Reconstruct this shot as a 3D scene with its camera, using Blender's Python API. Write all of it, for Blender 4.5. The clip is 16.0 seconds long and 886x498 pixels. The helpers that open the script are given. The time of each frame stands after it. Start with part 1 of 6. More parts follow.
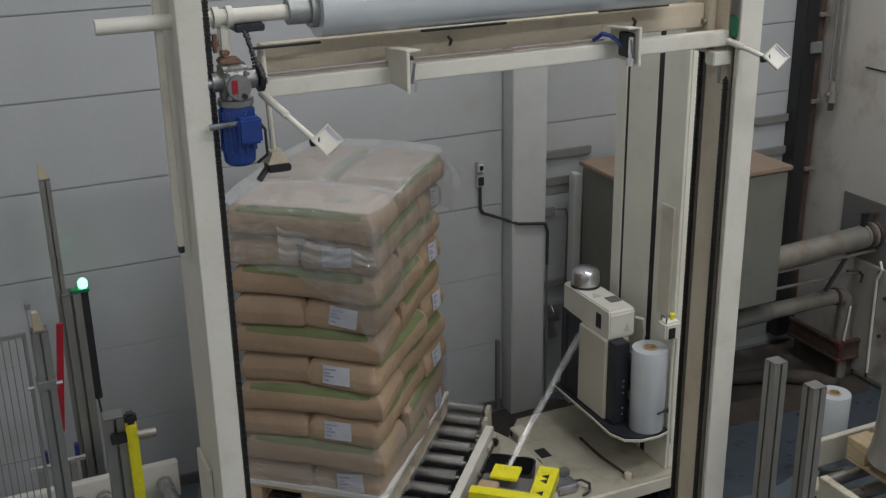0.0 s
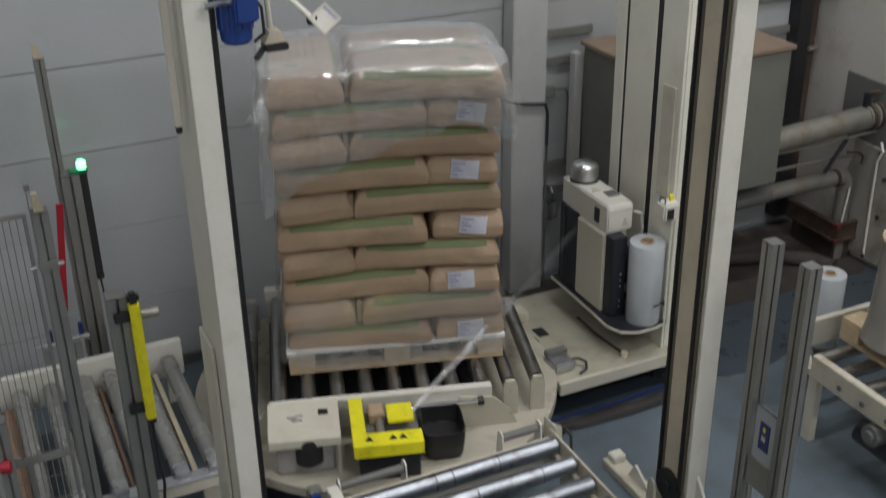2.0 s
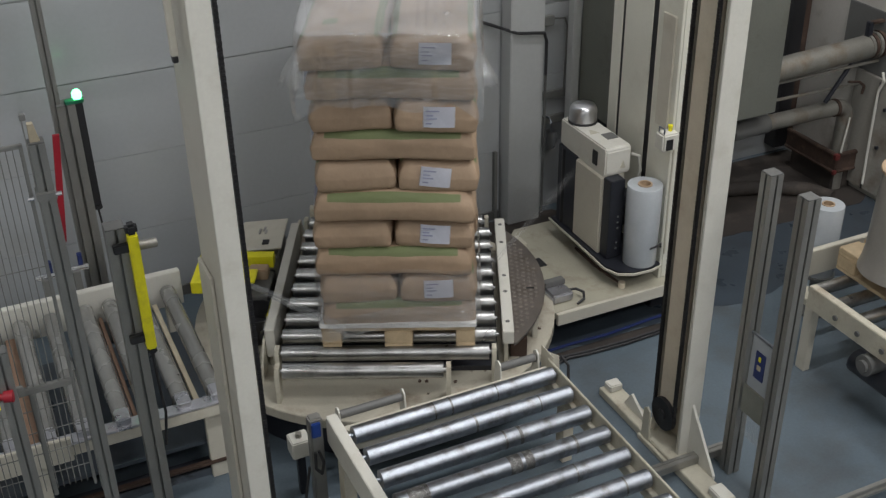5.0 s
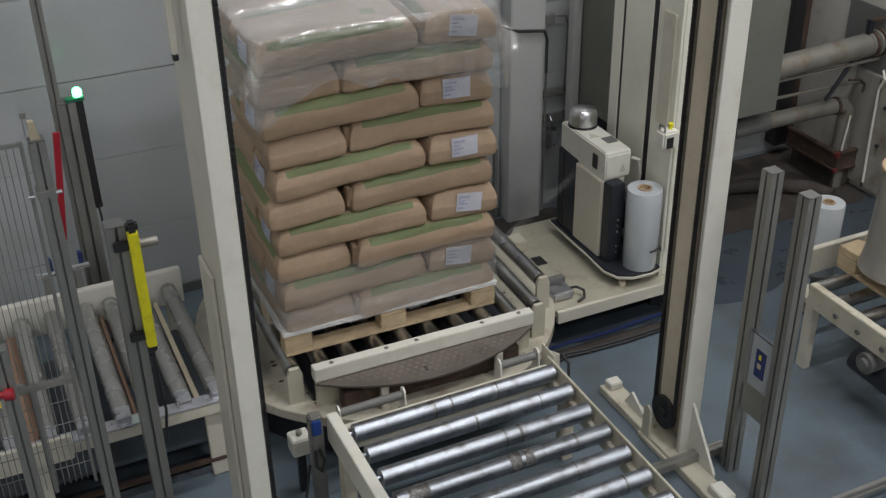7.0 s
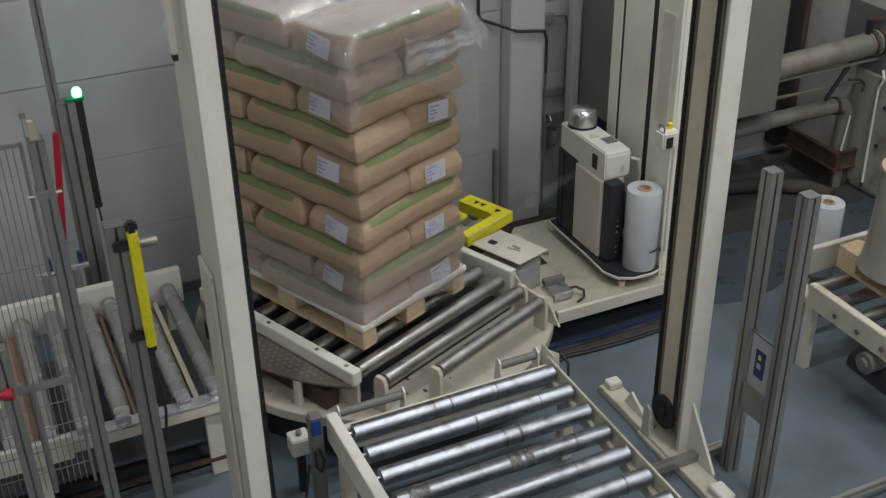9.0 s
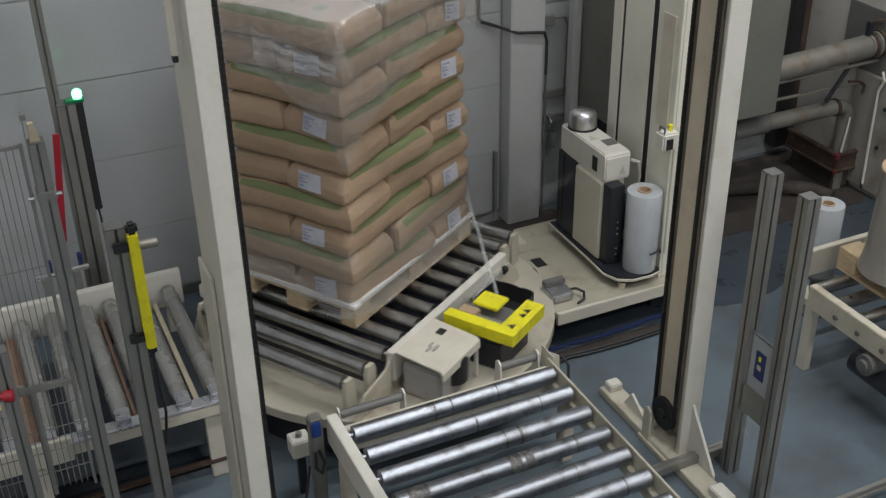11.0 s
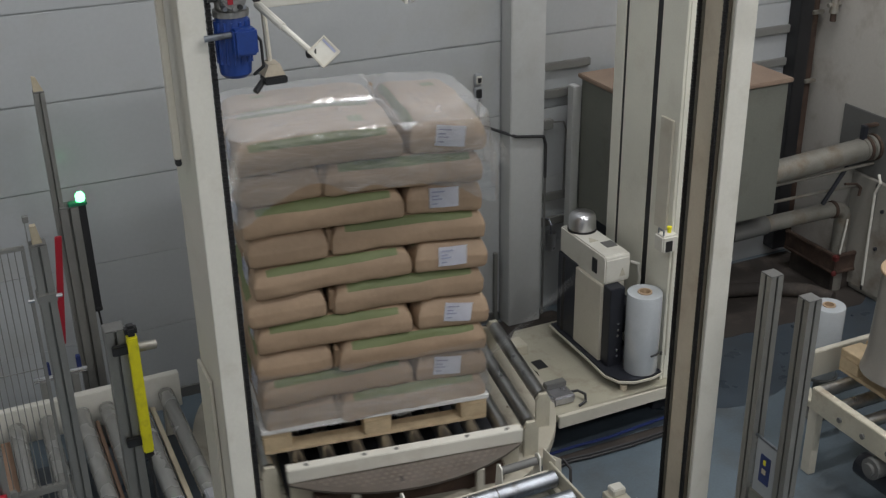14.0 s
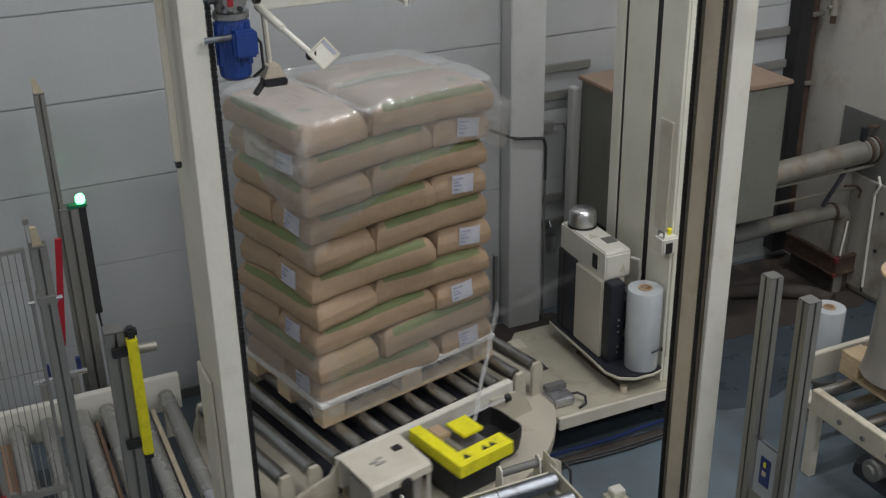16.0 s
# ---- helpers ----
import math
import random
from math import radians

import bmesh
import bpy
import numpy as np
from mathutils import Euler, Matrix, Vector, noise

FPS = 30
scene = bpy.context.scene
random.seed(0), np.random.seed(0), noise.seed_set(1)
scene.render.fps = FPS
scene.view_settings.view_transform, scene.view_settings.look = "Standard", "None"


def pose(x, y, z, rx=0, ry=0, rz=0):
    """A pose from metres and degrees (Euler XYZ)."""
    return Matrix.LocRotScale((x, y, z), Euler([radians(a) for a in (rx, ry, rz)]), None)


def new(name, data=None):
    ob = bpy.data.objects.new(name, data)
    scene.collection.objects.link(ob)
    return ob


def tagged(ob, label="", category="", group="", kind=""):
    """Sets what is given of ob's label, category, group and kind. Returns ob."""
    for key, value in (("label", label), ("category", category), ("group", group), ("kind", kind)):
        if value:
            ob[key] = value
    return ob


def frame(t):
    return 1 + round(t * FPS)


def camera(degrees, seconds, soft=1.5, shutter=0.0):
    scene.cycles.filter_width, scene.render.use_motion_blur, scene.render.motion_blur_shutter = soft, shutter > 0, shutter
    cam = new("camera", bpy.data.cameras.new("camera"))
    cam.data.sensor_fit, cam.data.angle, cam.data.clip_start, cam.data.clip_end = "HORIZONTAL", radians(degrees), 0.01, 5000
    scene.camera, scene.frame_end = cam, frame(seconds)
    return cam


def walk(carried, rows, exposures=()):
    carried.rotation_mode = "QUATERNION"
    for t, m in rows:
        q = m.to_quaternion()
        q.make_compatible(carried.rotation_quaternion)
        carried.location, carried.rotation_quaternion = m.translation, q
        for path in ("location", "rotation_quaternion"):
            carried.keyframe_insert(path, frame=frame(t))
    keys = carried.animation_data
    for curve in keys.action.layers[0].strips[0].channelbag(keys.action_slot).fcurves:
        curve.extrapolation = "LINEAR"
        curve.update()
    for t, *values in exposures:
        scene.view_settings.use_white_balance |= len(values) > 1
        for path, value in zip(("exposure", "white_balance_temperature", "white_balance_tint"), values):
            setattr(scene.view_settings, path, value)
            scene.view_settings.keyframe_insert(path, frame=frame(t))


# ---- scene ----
# ---- camera ----
cam = camera(43.0, 16.0, soft=1.3, shutter=0.5)
EYE = (-1.932, -5.216, 3.97)
ROWS = [  # seconds, yaw, pitch, roll: a tripod head that tilts down, holds, and tilts up again
    (0, -24.51, -20.73, -0.98),
    (0.5, -24.5, -20.73, -0.98),
    (1.0, -24.51, -20.81, -0.98),
    (1.2, -24.5, -20.93, -0.98),
    (1.3, -24.49, -21.36, -0.98),
    (1.5, -24.48, -22.56, -0.98),
    (1.7, -24.46, -24.16, -0.98),
    (2.0, -24.44, -26.78, -0.98),
    (2.2, -24.45, -28.49, -0.98),
    (2.3, -24.46, -29.09, -0.98),
    (2.5, -24.48, -29.84, -0.98),
    (2.7, -24.48, -30.05, -0.98),
    (3.0, -24.48, -30.14, -0.98),
    (3.5, -24.46, -30.23, -0.98),
    (4.0, -24.47, -30.23, -0.98),
    (4.2, -24.47, -30.24, -0.98),
    (6.5, -24.47, -30.41, -0.98),
    (7, -24.45, -30.41, -0.98),
    (7.5, -24.46, -30.42, -0.98),
    (8, -24.47, -30.44, -0.98),
    (8.5, -24.46, -30.41, -0.98),
    (9.0, -24.47, -30.41, -0.98),
    (9.2, -24.47, -30.41, -0.98),
    (11.3, -24.46, -30.28, -0.98),
    (11.5, -24.46, -29.03, -0.98),
    (11.7, -24.48, -27.72, -0.98),
    (11.8, -24.5, -27.09, -0.98),
    (12.0, -24.52, -26.59, -0.98),
    (12.2, -24.53, -26.33, -0.98),
    (12.5, -24.53, -25.89, -0.98),
    (13.0, -24.55, -25.27, -0.98),
    (13.5, -24.55, -25.15, -0.98),
    (14, -24.55, -25.15, -0.98),
    (15, -24.56, -25.13, -0.98),
    (15.5, -24.55, -25.09, -0.98),
    (16, -24.55, -25.05, -0.98),
]
walk(cam, [(t, pose(*EYE, 90 + pitch, 0, yaw) @ pose(0, 0, 0, 0, 0, roll)) for t, yaw, pitch, roll in ROWS],
     exposures=[(0, -0.2), (1.3, -0.2), (2.6, 0.1), (11.3, 0.1), (12.6, 0.03), (13.4, 0.02), (14.6, -0.04), (16, -0.04)])

# ---- world and light ----
world = bpy.data.worlds.new("hall_air")
world.use_nodes = True
world.node_tree.nodes["Background"].inputs[0].default_value = (0.75, 0.85, 1.0, 1)
world.node_tree.nodes["Background"].inputs[1].default_value = 0.02
scene.world = world


def area_lamp(x, y, z, sx, sy, watts, colour):
    data = bpy.data.lights.new("hall_light", "AREA")
    data.shape, data.size, data.size_y, data.energy, data.color = "RECTANGLE", sx, sy, watts, colour
    ob = new("hall_light", data)
    ob.location = (x, y, z)
    return ob


LAMPS = {-4.2: (60, 58, 22), 1.0: (80, 82, 72), 3.1: (70, 72, 60)}   # x of a row of tubes, watts from front to rear
for lx, row in LAMPS.items():
    for ly, watts in zip((-7.6, -4.2, -0.9), row):
        area_lamp(lx, ly, 6.82, 1.7, 0.17, watts, (0.965, 0.965, 0.97))

# ---- materials ----


def material(name, colour, rough=0.5, metal=0.0, vary=0.12, scale=6.0, fine=90.0, bump=0.05, stain=None, stain_amount=0.0, stain_scale=2.5, random=0.0, coat=0.0):
    """Colour with two scales of variation, fine relief, and a stain colour in patches."""
    m = bpy.data.materials.new(name)
    m.use_nodes = True
    nt = m.node_tree
    b = nt.nodes["Principled BSDF"]
    link = nt.links.new
    co = nt.nodes.new("ShaderNodeTexCoord")
    n1 = nt.nodes.new("ShaderNodeTexNoise")
    n1.inputs["Scale"].default_value, n1.inputs["Detail"].default_value = scale, 5
    n2 = nt.nodes.new("ShaderNodeTexNoise")
    n2.inputs["Scale"].default_value, n2.inputs["Detail"].default_value = fine, 3
    where = co.outputs["Object"]
    if random:   # each object takes its own patch of the pattern
        own = nt.nodes.new("ShaderNodeObjectInfo")
        shift = nt.nodes.new("ShaderNodeVectorMath")
        shift.operation = "MULTIPLY_ADD"
        shift.inputs[1].default_value = (37.0, 23.0, 51.0)
        link(own.outputs["Random"], shift.inputs[0])
        link(where, shift.inputs[2])
        where = shift.outputs[0]
    link(where, n1.inputs["Vector"])
    link(where, n2.inputs["Vector"])
    add = nt.nodes.new("ShaderNodeMath")
    add.operation = "ADD"
    link(n1.outputs["Fac"], add.inputs[0])
    half = nt.nodes.new("ShaderNodeMath")
    half.operation, half.inputs[1].default_value = "MULTIPLY", 0.5
    link(n2.outputs["Fac"], half.inputs[0])
    link(half.outputs[0], add.inputs[1])
    ramp = nt.nodes.new("ShaderNodeMapRange")
    ramp.inputs["From Min"].default_value, ramp.inputs["From Max"].default_value = 0.45, 1.05
    ramp.inputs["To Min"].default_value, ramp.inputs["To Max"].default_value = 1 - vary, 1 + vary
    link(add.outputs[0], ramp.inputs["Value"])
    value = ramp.outputs[0]
    if random:
        info = nt.nodes.new("ShaderNodeObjectInfo")
        rr = nt.nodes.new("ShaderNodeMapRange")
        rr.inputs["To Min"].default_value, rr.inputs["To Max"].default_value = 1 - random, 1 + random
        link(info.outputs["Random"], rr.inputs["Value"])
        mm = nt.nodes.new("ShaderNodeMath")
        mm.operation = "MULTIPLY"
        link(value, mm.inputs[0])
        link(rr.outputs[0], mm.inputs[1])
        value = mm.outputs[0]
    base = nt.nodes.new("ShaderNodeMix")
    base.data_type = "RGBA"
    base.inputs["B"].default_value = (*colour, 1)
    base.inputs["A"].default_value = (*colour, 1)
    last = base.outputs["Result"]
    if stain:
        n3 = nt.nodes.new("ShaderNodeTexNoise")
        n3.inputs["Scale"].default_value, n3.inputs["Detail"].default_value, n3.inputs["Roughness"].default_value = stain_scale, 8, 0.65
        link(co.outputs["Object"], n3.inputs["Vector"])
        sr = nt.nodes.new("ShaderNodeMapRange")
        sr.inputs["From Min"].default_value, sr.inputs["From Max"].default_value = 0.52, 0.72
        sr.inputs["To Max"].default_value = stain_amount
        link(n3.outputs["Fac"], sr.inputs["Value"])
        link(sr.outputs[0], base.inputs["Factor"])
        base.inputs["B"].default_value = (*stain, 1)
    mul = nt.nodes.new("ShaderNodeVectorMath")
    mul.operation = "SCALE"
    link(last, mul.inputs[0])
    link(value, mul.inputs["Scale"])
    link(mul.outputs[0], b.inputs["Base Color"])
    rmap = nt.nodes.new("ShaderNodeMapRange")
    rmap.inputs["To Min"].default_value, rmap.inputs["To Max"].default_value = max(0.03, rough - 0.1), min(1, rough + 0.1)
    link(n1.outputs["Fac"], rmap.inputs["Value"])
    link(rmap.outputs[0], b.inputs["Roughness"])
    b.inputs["Metallic"].default_value = metal
    b.inputs["Coat Weight"].default_value = coat
    if bump:
        bp = nt.nodes.new("ShaderNodeBump")
        bp.inputs["Strength"].default_value, bp.inputs["Distance"].default_value = bump, 0.01
        link(n2.outputs["Fac"], bp.inputs["Height"])
        link(bp.outputs[0], b.inputs["Normal"])
    return m


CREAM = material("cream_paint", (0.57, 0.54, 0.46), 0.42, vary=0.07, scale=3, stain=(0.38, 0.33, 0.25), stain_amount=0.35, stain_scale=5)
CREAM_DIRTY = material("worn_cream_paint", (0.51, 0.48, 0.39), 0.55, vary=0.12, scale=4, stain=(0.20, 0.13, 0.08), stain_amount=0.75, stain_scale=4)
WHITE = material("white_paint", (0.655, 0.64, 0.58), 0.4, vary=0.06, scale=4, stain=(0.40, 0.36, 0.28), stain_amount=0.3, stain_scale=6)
MAST_PAINT = material("mast_cream_paint", (0.72, 0.71, 0.62), 0.4, vary=0.06, scale=3, stain=(0.5, 0.45, 0.36), stain_amount=0.3, stain_scale=5)
WALL = material("wall_panel_paint", (0.418, 0.435, 0.448), 0.5, vary=0.06, scale=1.2, fine=40, bump=0.02, stain=(0.36, 0.35, 0.32), stain_amount=0.5, stain_scale=1.3)
PILLAR = material("pillar_paint", (0.54, 0.55, 0.545), 0.5, vary=0.06, scale=1.2, fine=40, bump=0.02, stain=(0.36, 0.35, 0.32), stain_amount=0.5, stain_scale=1.3)


def add_ribs(m, period, strength):
    """Shallow level ribs rolled into sheet-metal panels."""
    nt = m.node_tree
    b = nt.nodes["Principled BSDF"]
    co = nt.nodes.new("ShaderNodeTexCoord")
    wave = nt.nodes.new("ShaderNodeTexWave")
    wave.bands_direction = "Z"
    wave.inputs["Scale"].default_value = 0.314 / period
    wave.inputs["Distortion"].default_value = 0.4
    rib = nt.nodes.new("ShaderNodeBump")
    rib.inputs["Strength"].default_value, rib.inputs["Distance"].default_value = strength, 0.004
    nt.links.new(co.outputs["Object"], wave.inputs["Vector"])
    nt.links.new(wave.outputs["Fac"], rib.inputs["Height"])
    if b.inputs["Normal"].links:
        nt.links.new(b.inputs["Normal"].links[0].from_socket, rib.inputs["Normal"])
    nt.links.new(rib.outputs[0], b.inputs["Normal"])


add_ribs(WALL, 0.055, 0.05)
wb = WALL.node_tree.nodes["Principled BSDF"]
wb.inputs["Coat Weight"].default_value, wb.inputs["Coat Roughness"].default_value = 0.4, 0.16
WALL_R = material("side_wall_paint", (0.49, 0.47, 0.435), 0.6, vary=0.08, scale=1.5, fine=40, bump=0.03, stain=(0.24, 0.19, 0.14), stain_amount=0.6, stain_scale=2.2)
WALL_LOW = material("dirty_lower_wall", (0.31, 0.295, 0.265), 0.6, vary=0.12, scale=2, stain=(0.14, 0.10, 0.07), stain_amount=0.8, stain_scale=3)
# paints of the unseen ceiling and walls, kept pale to bounce light
CEILING = material("bounce_ceiling_paint", (0.80, 0.81, 0.82), 0.7, vary=0.04, scale=1.0, bump=0.01)
PLAIN = material("bounce_wall_paint", (0.66, 0.66, 0.65), 0.6, vary=0.05, scale=1.0, bump=0.02)
# cream darkened towards brown to hold the shade inside the column
CHANNEL = material("shaded_channel_paint", (0.58, 0.51, 0.40), 0.45, vary=0.1, scale=3, stain=(0.36, 0.26, 0.17), stain_amount=0.5, stain_scale=5)
# tan cream; on the right column's web it holds the inner shade
TAN = material("tan_cream_paint", (0.58, 0.51, 0.40), 0.5, vary=0.12, scale=3, stain=(0.25, 0.18, 0.12), stain_amount=0.5, stain_scale=5)
STUD = material("worn_stud_steel", (0.23, 0.20, 0.175), 0.42, metal=0.6, vary=0.2, scale=5)
# dark floor tone; holds the shade below the platform and the cabinet
FLOOR_SHADE = material("floor_shade_paint", (0.048, 0.062, 0.078), 0.3, vary=0.2, scale=4, fine=60, bump=0.05, stain=(0.03, 0.03, 0.03), stain_amount=0.6, stain_scale=3)
DISC_PAINT = material("dirty_disc_paint", (0.45, 0.42, 0.345), 0.5, vary=0.12, scale=4, stain=(0.18, 0.125, 0.085), stain_amount=0.85, stain_scale=4)
DECK_PAINT = material("dirty_deck_paint", (0.375, 0.355, 0.28), 0.5, vary=0.12, scale=4, stain=(0.21, 0.17, 0.12), stain_amount=0.6, stain_scale=6)
GREY_PAINT = material("grey_machine_paint", (0.36, 0.35, 0.34), 0.5, vary=0.1, scale=7, stain=(0.2, 0.17, 0.14), stain_amount=0.5, stain_scale=8)
FLOOR = material("painted_concrete", (0.105, 0.135, 0.160), 0.33, vary=0.18, scale=1.6, fine=60, bump=0.06, stain=(0.075, 0.075, 0.072), stain_amount=0.75, stain_scale=1.3)
ALU = material("anodised_aluminium", (0.31, 0.305, 0.285), 0.42, metal=0.7, vary=0.08, scale=8)
STEEL = material("zinc_plated_steel", (0.30, 0.32, 0.355), 0.38, metal=1.0, vary=0.22, scale=10, fine=45, bump=0.12, stain=(0.12, 0.105, 0.09), stain_amount=0.75, stain_scale=13, random=0.08)
STEEL_DULL = material("dull_roller_steel", (0.47, 0.47, 0.465), 0.31, metal=1.0, vary=0.2, scale=9, fine=120, bump=0.05, stain=(0.10, 0.09, 0.08), stain_amount=0.6, stain_scale=7, random=0.12)
SCUFF = material("scuffed_steel", (0.16, 0.155, 0.15), 0.55, metal=0.8, vary=0.5, scale=30, fine=160, bump=0.3, stain=(0.45, 0.45, 0.45), stain_amount=0.8, stain_scale=40)
BRUSHED = material("brushed_metal", (0.66, 0.66, 0.68), 0.3, metal=1.0, vary=0.06, bump=0.02)
CAST = material("cast_aluminium", (0.30, 0.30, 0.295), 0.42, metal=0.8, vary=0.22, scale=16, bump=0.1, stain=(0.10, 0.08, 0.06), stain_amount=0.7, stain_scale=14)
COPPER = material("brown_valve_paint", (0.17, 0.095, 0.065), 0.5, vary=0.25, scale=20)
CHROME = material("polished_metal", (0.80, 0.80, 0.82), 0.12, metal=1.0, vary=0.05, bump=0.01)
PIPE = material("galvanised_pipe", (0.28, 0.27, 0.24), 0.5, metal=0.5, vary=0.15, scale=7, stain=(0.20, 0.14, 0.09), stain_amount=0.7, stain_scale=6)
BLACK = material("black_plastic", (0.018, 0.018, 0.02), 0.45, vary=0.2)
BLACK_STEEL = material("black_coated_steel", (0.022, 0.024, 0.032), 0.4, vary=0.2)
CHAIN = material("oily_chain", (0.035, 0.034, 0.036), 0.45, metal=0.6, vary=0.25)
RUBBER = material("rubber_cable", (0.03, 0.03, 0.032), 0.6, vary=0.2)
YELLOW = material("safety_yellow", (0.78, 0.72, 0.02), 0.45, vary=0.10, scale=9, stain=(0.35, 0.30, 0.04), stain_amount=0.5, stain_scale=14)
BLUE = material("motor_blue", (0.012, 0.045, 0.22), 0.38, vary=0.15)
RED_RUST = material("faded_red_paint", (0.13, 0.022, 0.02), 0.7, vary=0.3, scale=12)
RED = material("red_paint", (0.30, 0.010, 0.022), 0.45, vary=0.12)
GREEN = material("green_cover", (0.01, 0.14, 0.07), 0.45, vary=0.15)
GREY = material("grey_casting", (0.30, 0.31, 0.31), 0.45, metal=0.5, vary=0.2, scale=14)
GREY_BOX = material("grey_green_cabinet_paint", (0.165, 0.170, 0.148), 0.5, vary=0.12, scale=2, stain=(0.09, 0.08, 0.06), stain_amount=0.5, stain_scale=3)
DARK_PLATE = material("dark_steel_plate", (0.13, 0.13, 0.125), 0.5, vary=0.15, scale=3)
RAIL_GREY = material("grey_wall_rail", (0.19, 0.19, 0.18), 0.6, vary=0.1)
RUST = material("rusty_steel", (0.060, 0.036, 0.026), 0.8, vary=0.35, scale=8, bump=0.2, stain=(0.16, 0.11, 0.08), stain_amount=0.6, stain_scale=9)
DIRT = material("floor_dirt", (0.038, 0.031, 0.027), 0.8, vary=0.3, scale=5, bump=0.15, stain=(0.10, 0.08, 0.065), stain_amount=0.7, stain_scale=4)
BROWN = material("brown_board", (0.25, 0.18, 0.135), 0.7, vary=0.15, scale=5)
CARD = material("cardboard", (0.40, 0.29, 0.19), 0.75, vary=0.12, scale=5)
LABEL = material("white_label_paper", (0.84, 0.86, 0.95), 0.5, vary=0.05, scale=20)
INK = material("label_ink", (0.36, 0.38, 0.52), 0.6, vary=0.1)
PLATE_BLUE = material("blue_sign", (0.02, 0.035, 0.14), 0.4, vary=0.1)
DUST_GREY = material("worn_tread_plate", (0.20, 0.175, 0.155), 0.42, metal=0.7, vary=0.15, scale=9, stain=(0.17, 0.13, 0.10), stain_amount=0.6, stain_scale=6)
WOOD = material("pallet_wood", (0.50, 0.39, 0.25), 0.75, vary=0.22, scale=12, fine=140, bump=0.15, stain=(0.27, 0.19, 0.12), stain_amount=0.5, stain_scale=8, random=0.10)
WOOD_RED = material("reddish_wood_strip", (0.30, 0.19, 0.13), 0.7, vary=0.15, scale=12, random=0.1)
RAIL_ALU = material("bright_aluminium", (0.50, 0.50, 0.53), 0.3, metal=0.85, vary=0.12, scale=14, stain=(0.3, 0.29, 0.28), stain_amount=0.5, stain_scale=16)
SLEEVE = material("sleeved_roller", (0.27, 0.27, 0.255), 0.26, metal=0.35, vary=0.08, scale=5, coat=0.8, stain=(0.17, 0.16, 0.14), stain_amount=0.3, stain_scale=4, random=0.1)
WOOD_PALE = material("pale_wood_strip", (0.46, 0.40, 0.29), 0.7, vary=0.15, scale=12, random=0.1)
SHEET = material("white_pallet_sheet", (0.75, 0.75, 0.74), 0.35, vary=0.06, scale=8)
ROLL_FILM = material("rolled_stretch_film", (0.47, 0.50, 0.53), 0.14, vary=0.07, scale=9, coat=1.0, bump=0.02)
PALE_CARD = material("pale_grey_card", (0.36, 0.38, 0.40), 0.5, vary=0.06)
DUSTY_PANE = material("dusty_plastic", (0.20, 0.20, 0.17), 0.4, vary=0.15, scale=8)
HAZE = material("wrapped_goods", (0.25, 0.235, 0.215), 0.35, vary=0.1, scale=4)


def glow(name, colour, strength):
    m = bpy.data.materials.new(name)
    m.use_nodes = True
    b = m.node_tree.nodes["Principled BSDF"]
    b.inputs["Base Color"].default_value = (*colour, 1)
    b.inputs["Emission Color"].default_value = (*colour, 1)
    b.inputs["Emission Strength"].default_value = strength
    return m


LAMP_GREEN = glow("green_signal_lens", (0.16, 1.0, 0.36), 5.0)


def film_material(name, cover, rough, relief=0.35, sheen=0.07, spread=(0.7, 1.4)):
    """Clear stretch film: see-through, with a faint haze and a sharp sheen that breaks up on its creases."""
    m = bpy.data.materials.new(name)
    m.use_nodes = True
    nt = m.node_tree
    link = nt.links.new
    nt.nodes.remove(nt.nodes["Principled BSDF"])
    out = nt.nodes["Material Output"]
    co = nt.nodes.new("ShaderNodeTexCoord")
    mp = nt.nodes.new("ShaderNodeMapping")
    mp.inputs["Scale"].default_value = (1.0, 1.0, 3.0)
    mp.inputs["Rotation"].default_value = (0.25, 0.2, 0.0)
    link(co.outputs["Object"], mp.inputs["Vector"])
    wv = nt.nodes.new("ShaderNodeTexNoise")
    wv.inputs["Scale"].default_value, wv.inputs["Detail"].default_value, wv.inputs["Distortion"].default_value = 9.0, 4, 0.8
    link(mp.outputs[0], wv.inputs["Vector"])
    bp = nt.nodes.new("ShaderNodeBump")
    bp.inputs["Strength"].default_value, bp.inputs["Distance"].default_value = relief, 0.02
    link(wv.outputs["Fac"], bp.inputs["Height"])
    clear = nt.nodes.new("ShaderNodeBsdfTransparent")
    clear.inputs[0].default_value = (0.98, 0.98, 0.98, 1)
    haze = nt.nodes.new("ShaderNodeBsdfDiffuse")
    haze.inputs[0].default_value = (0.75, 0.76, 0.78, 1)
    gloss = nt.nodes.new("ShaderNodeBsdfGlossy")
    gloss.inputs["Color"].default_value = (1, 1, 1, 1)
    gloss.inputs["Roughness"].default_value = rough
    for n in (haze, gloss):
        link(bp.outputs[0], n.inputs["Normal"])
    mr = nt.nodes.new("ShaderNodeMapRange")
    mr.inputs["From Min"].default_value, mr.inputs["From Max"].default_value = 0.3, 0.75
    mr.inputs["To Min"].default_value, mr.inputs["To Max"].default_value = cover * spread[0], cover * spread[1]
    link(wv.outputs["Fac"], mr.inputs["Value"])
    first = nt.nodes.new("ShaderNodeMixShader")
    link(mr.outputs[0], first.inputs[0])
    link(clear.outputs[0], first.inputs[1])
    link(haze.outputs[0], first.inputs[2])
    second = nt.nodes.new("ShaderNodeMixShader")
    second.inputs[0].default_value = sheen
    link(first.outputs[0], second.inputs[1])
    link(gloss.outputs[0], second.inputs[2])
    link(second.outputs[0], out.inputs[0])
    return m


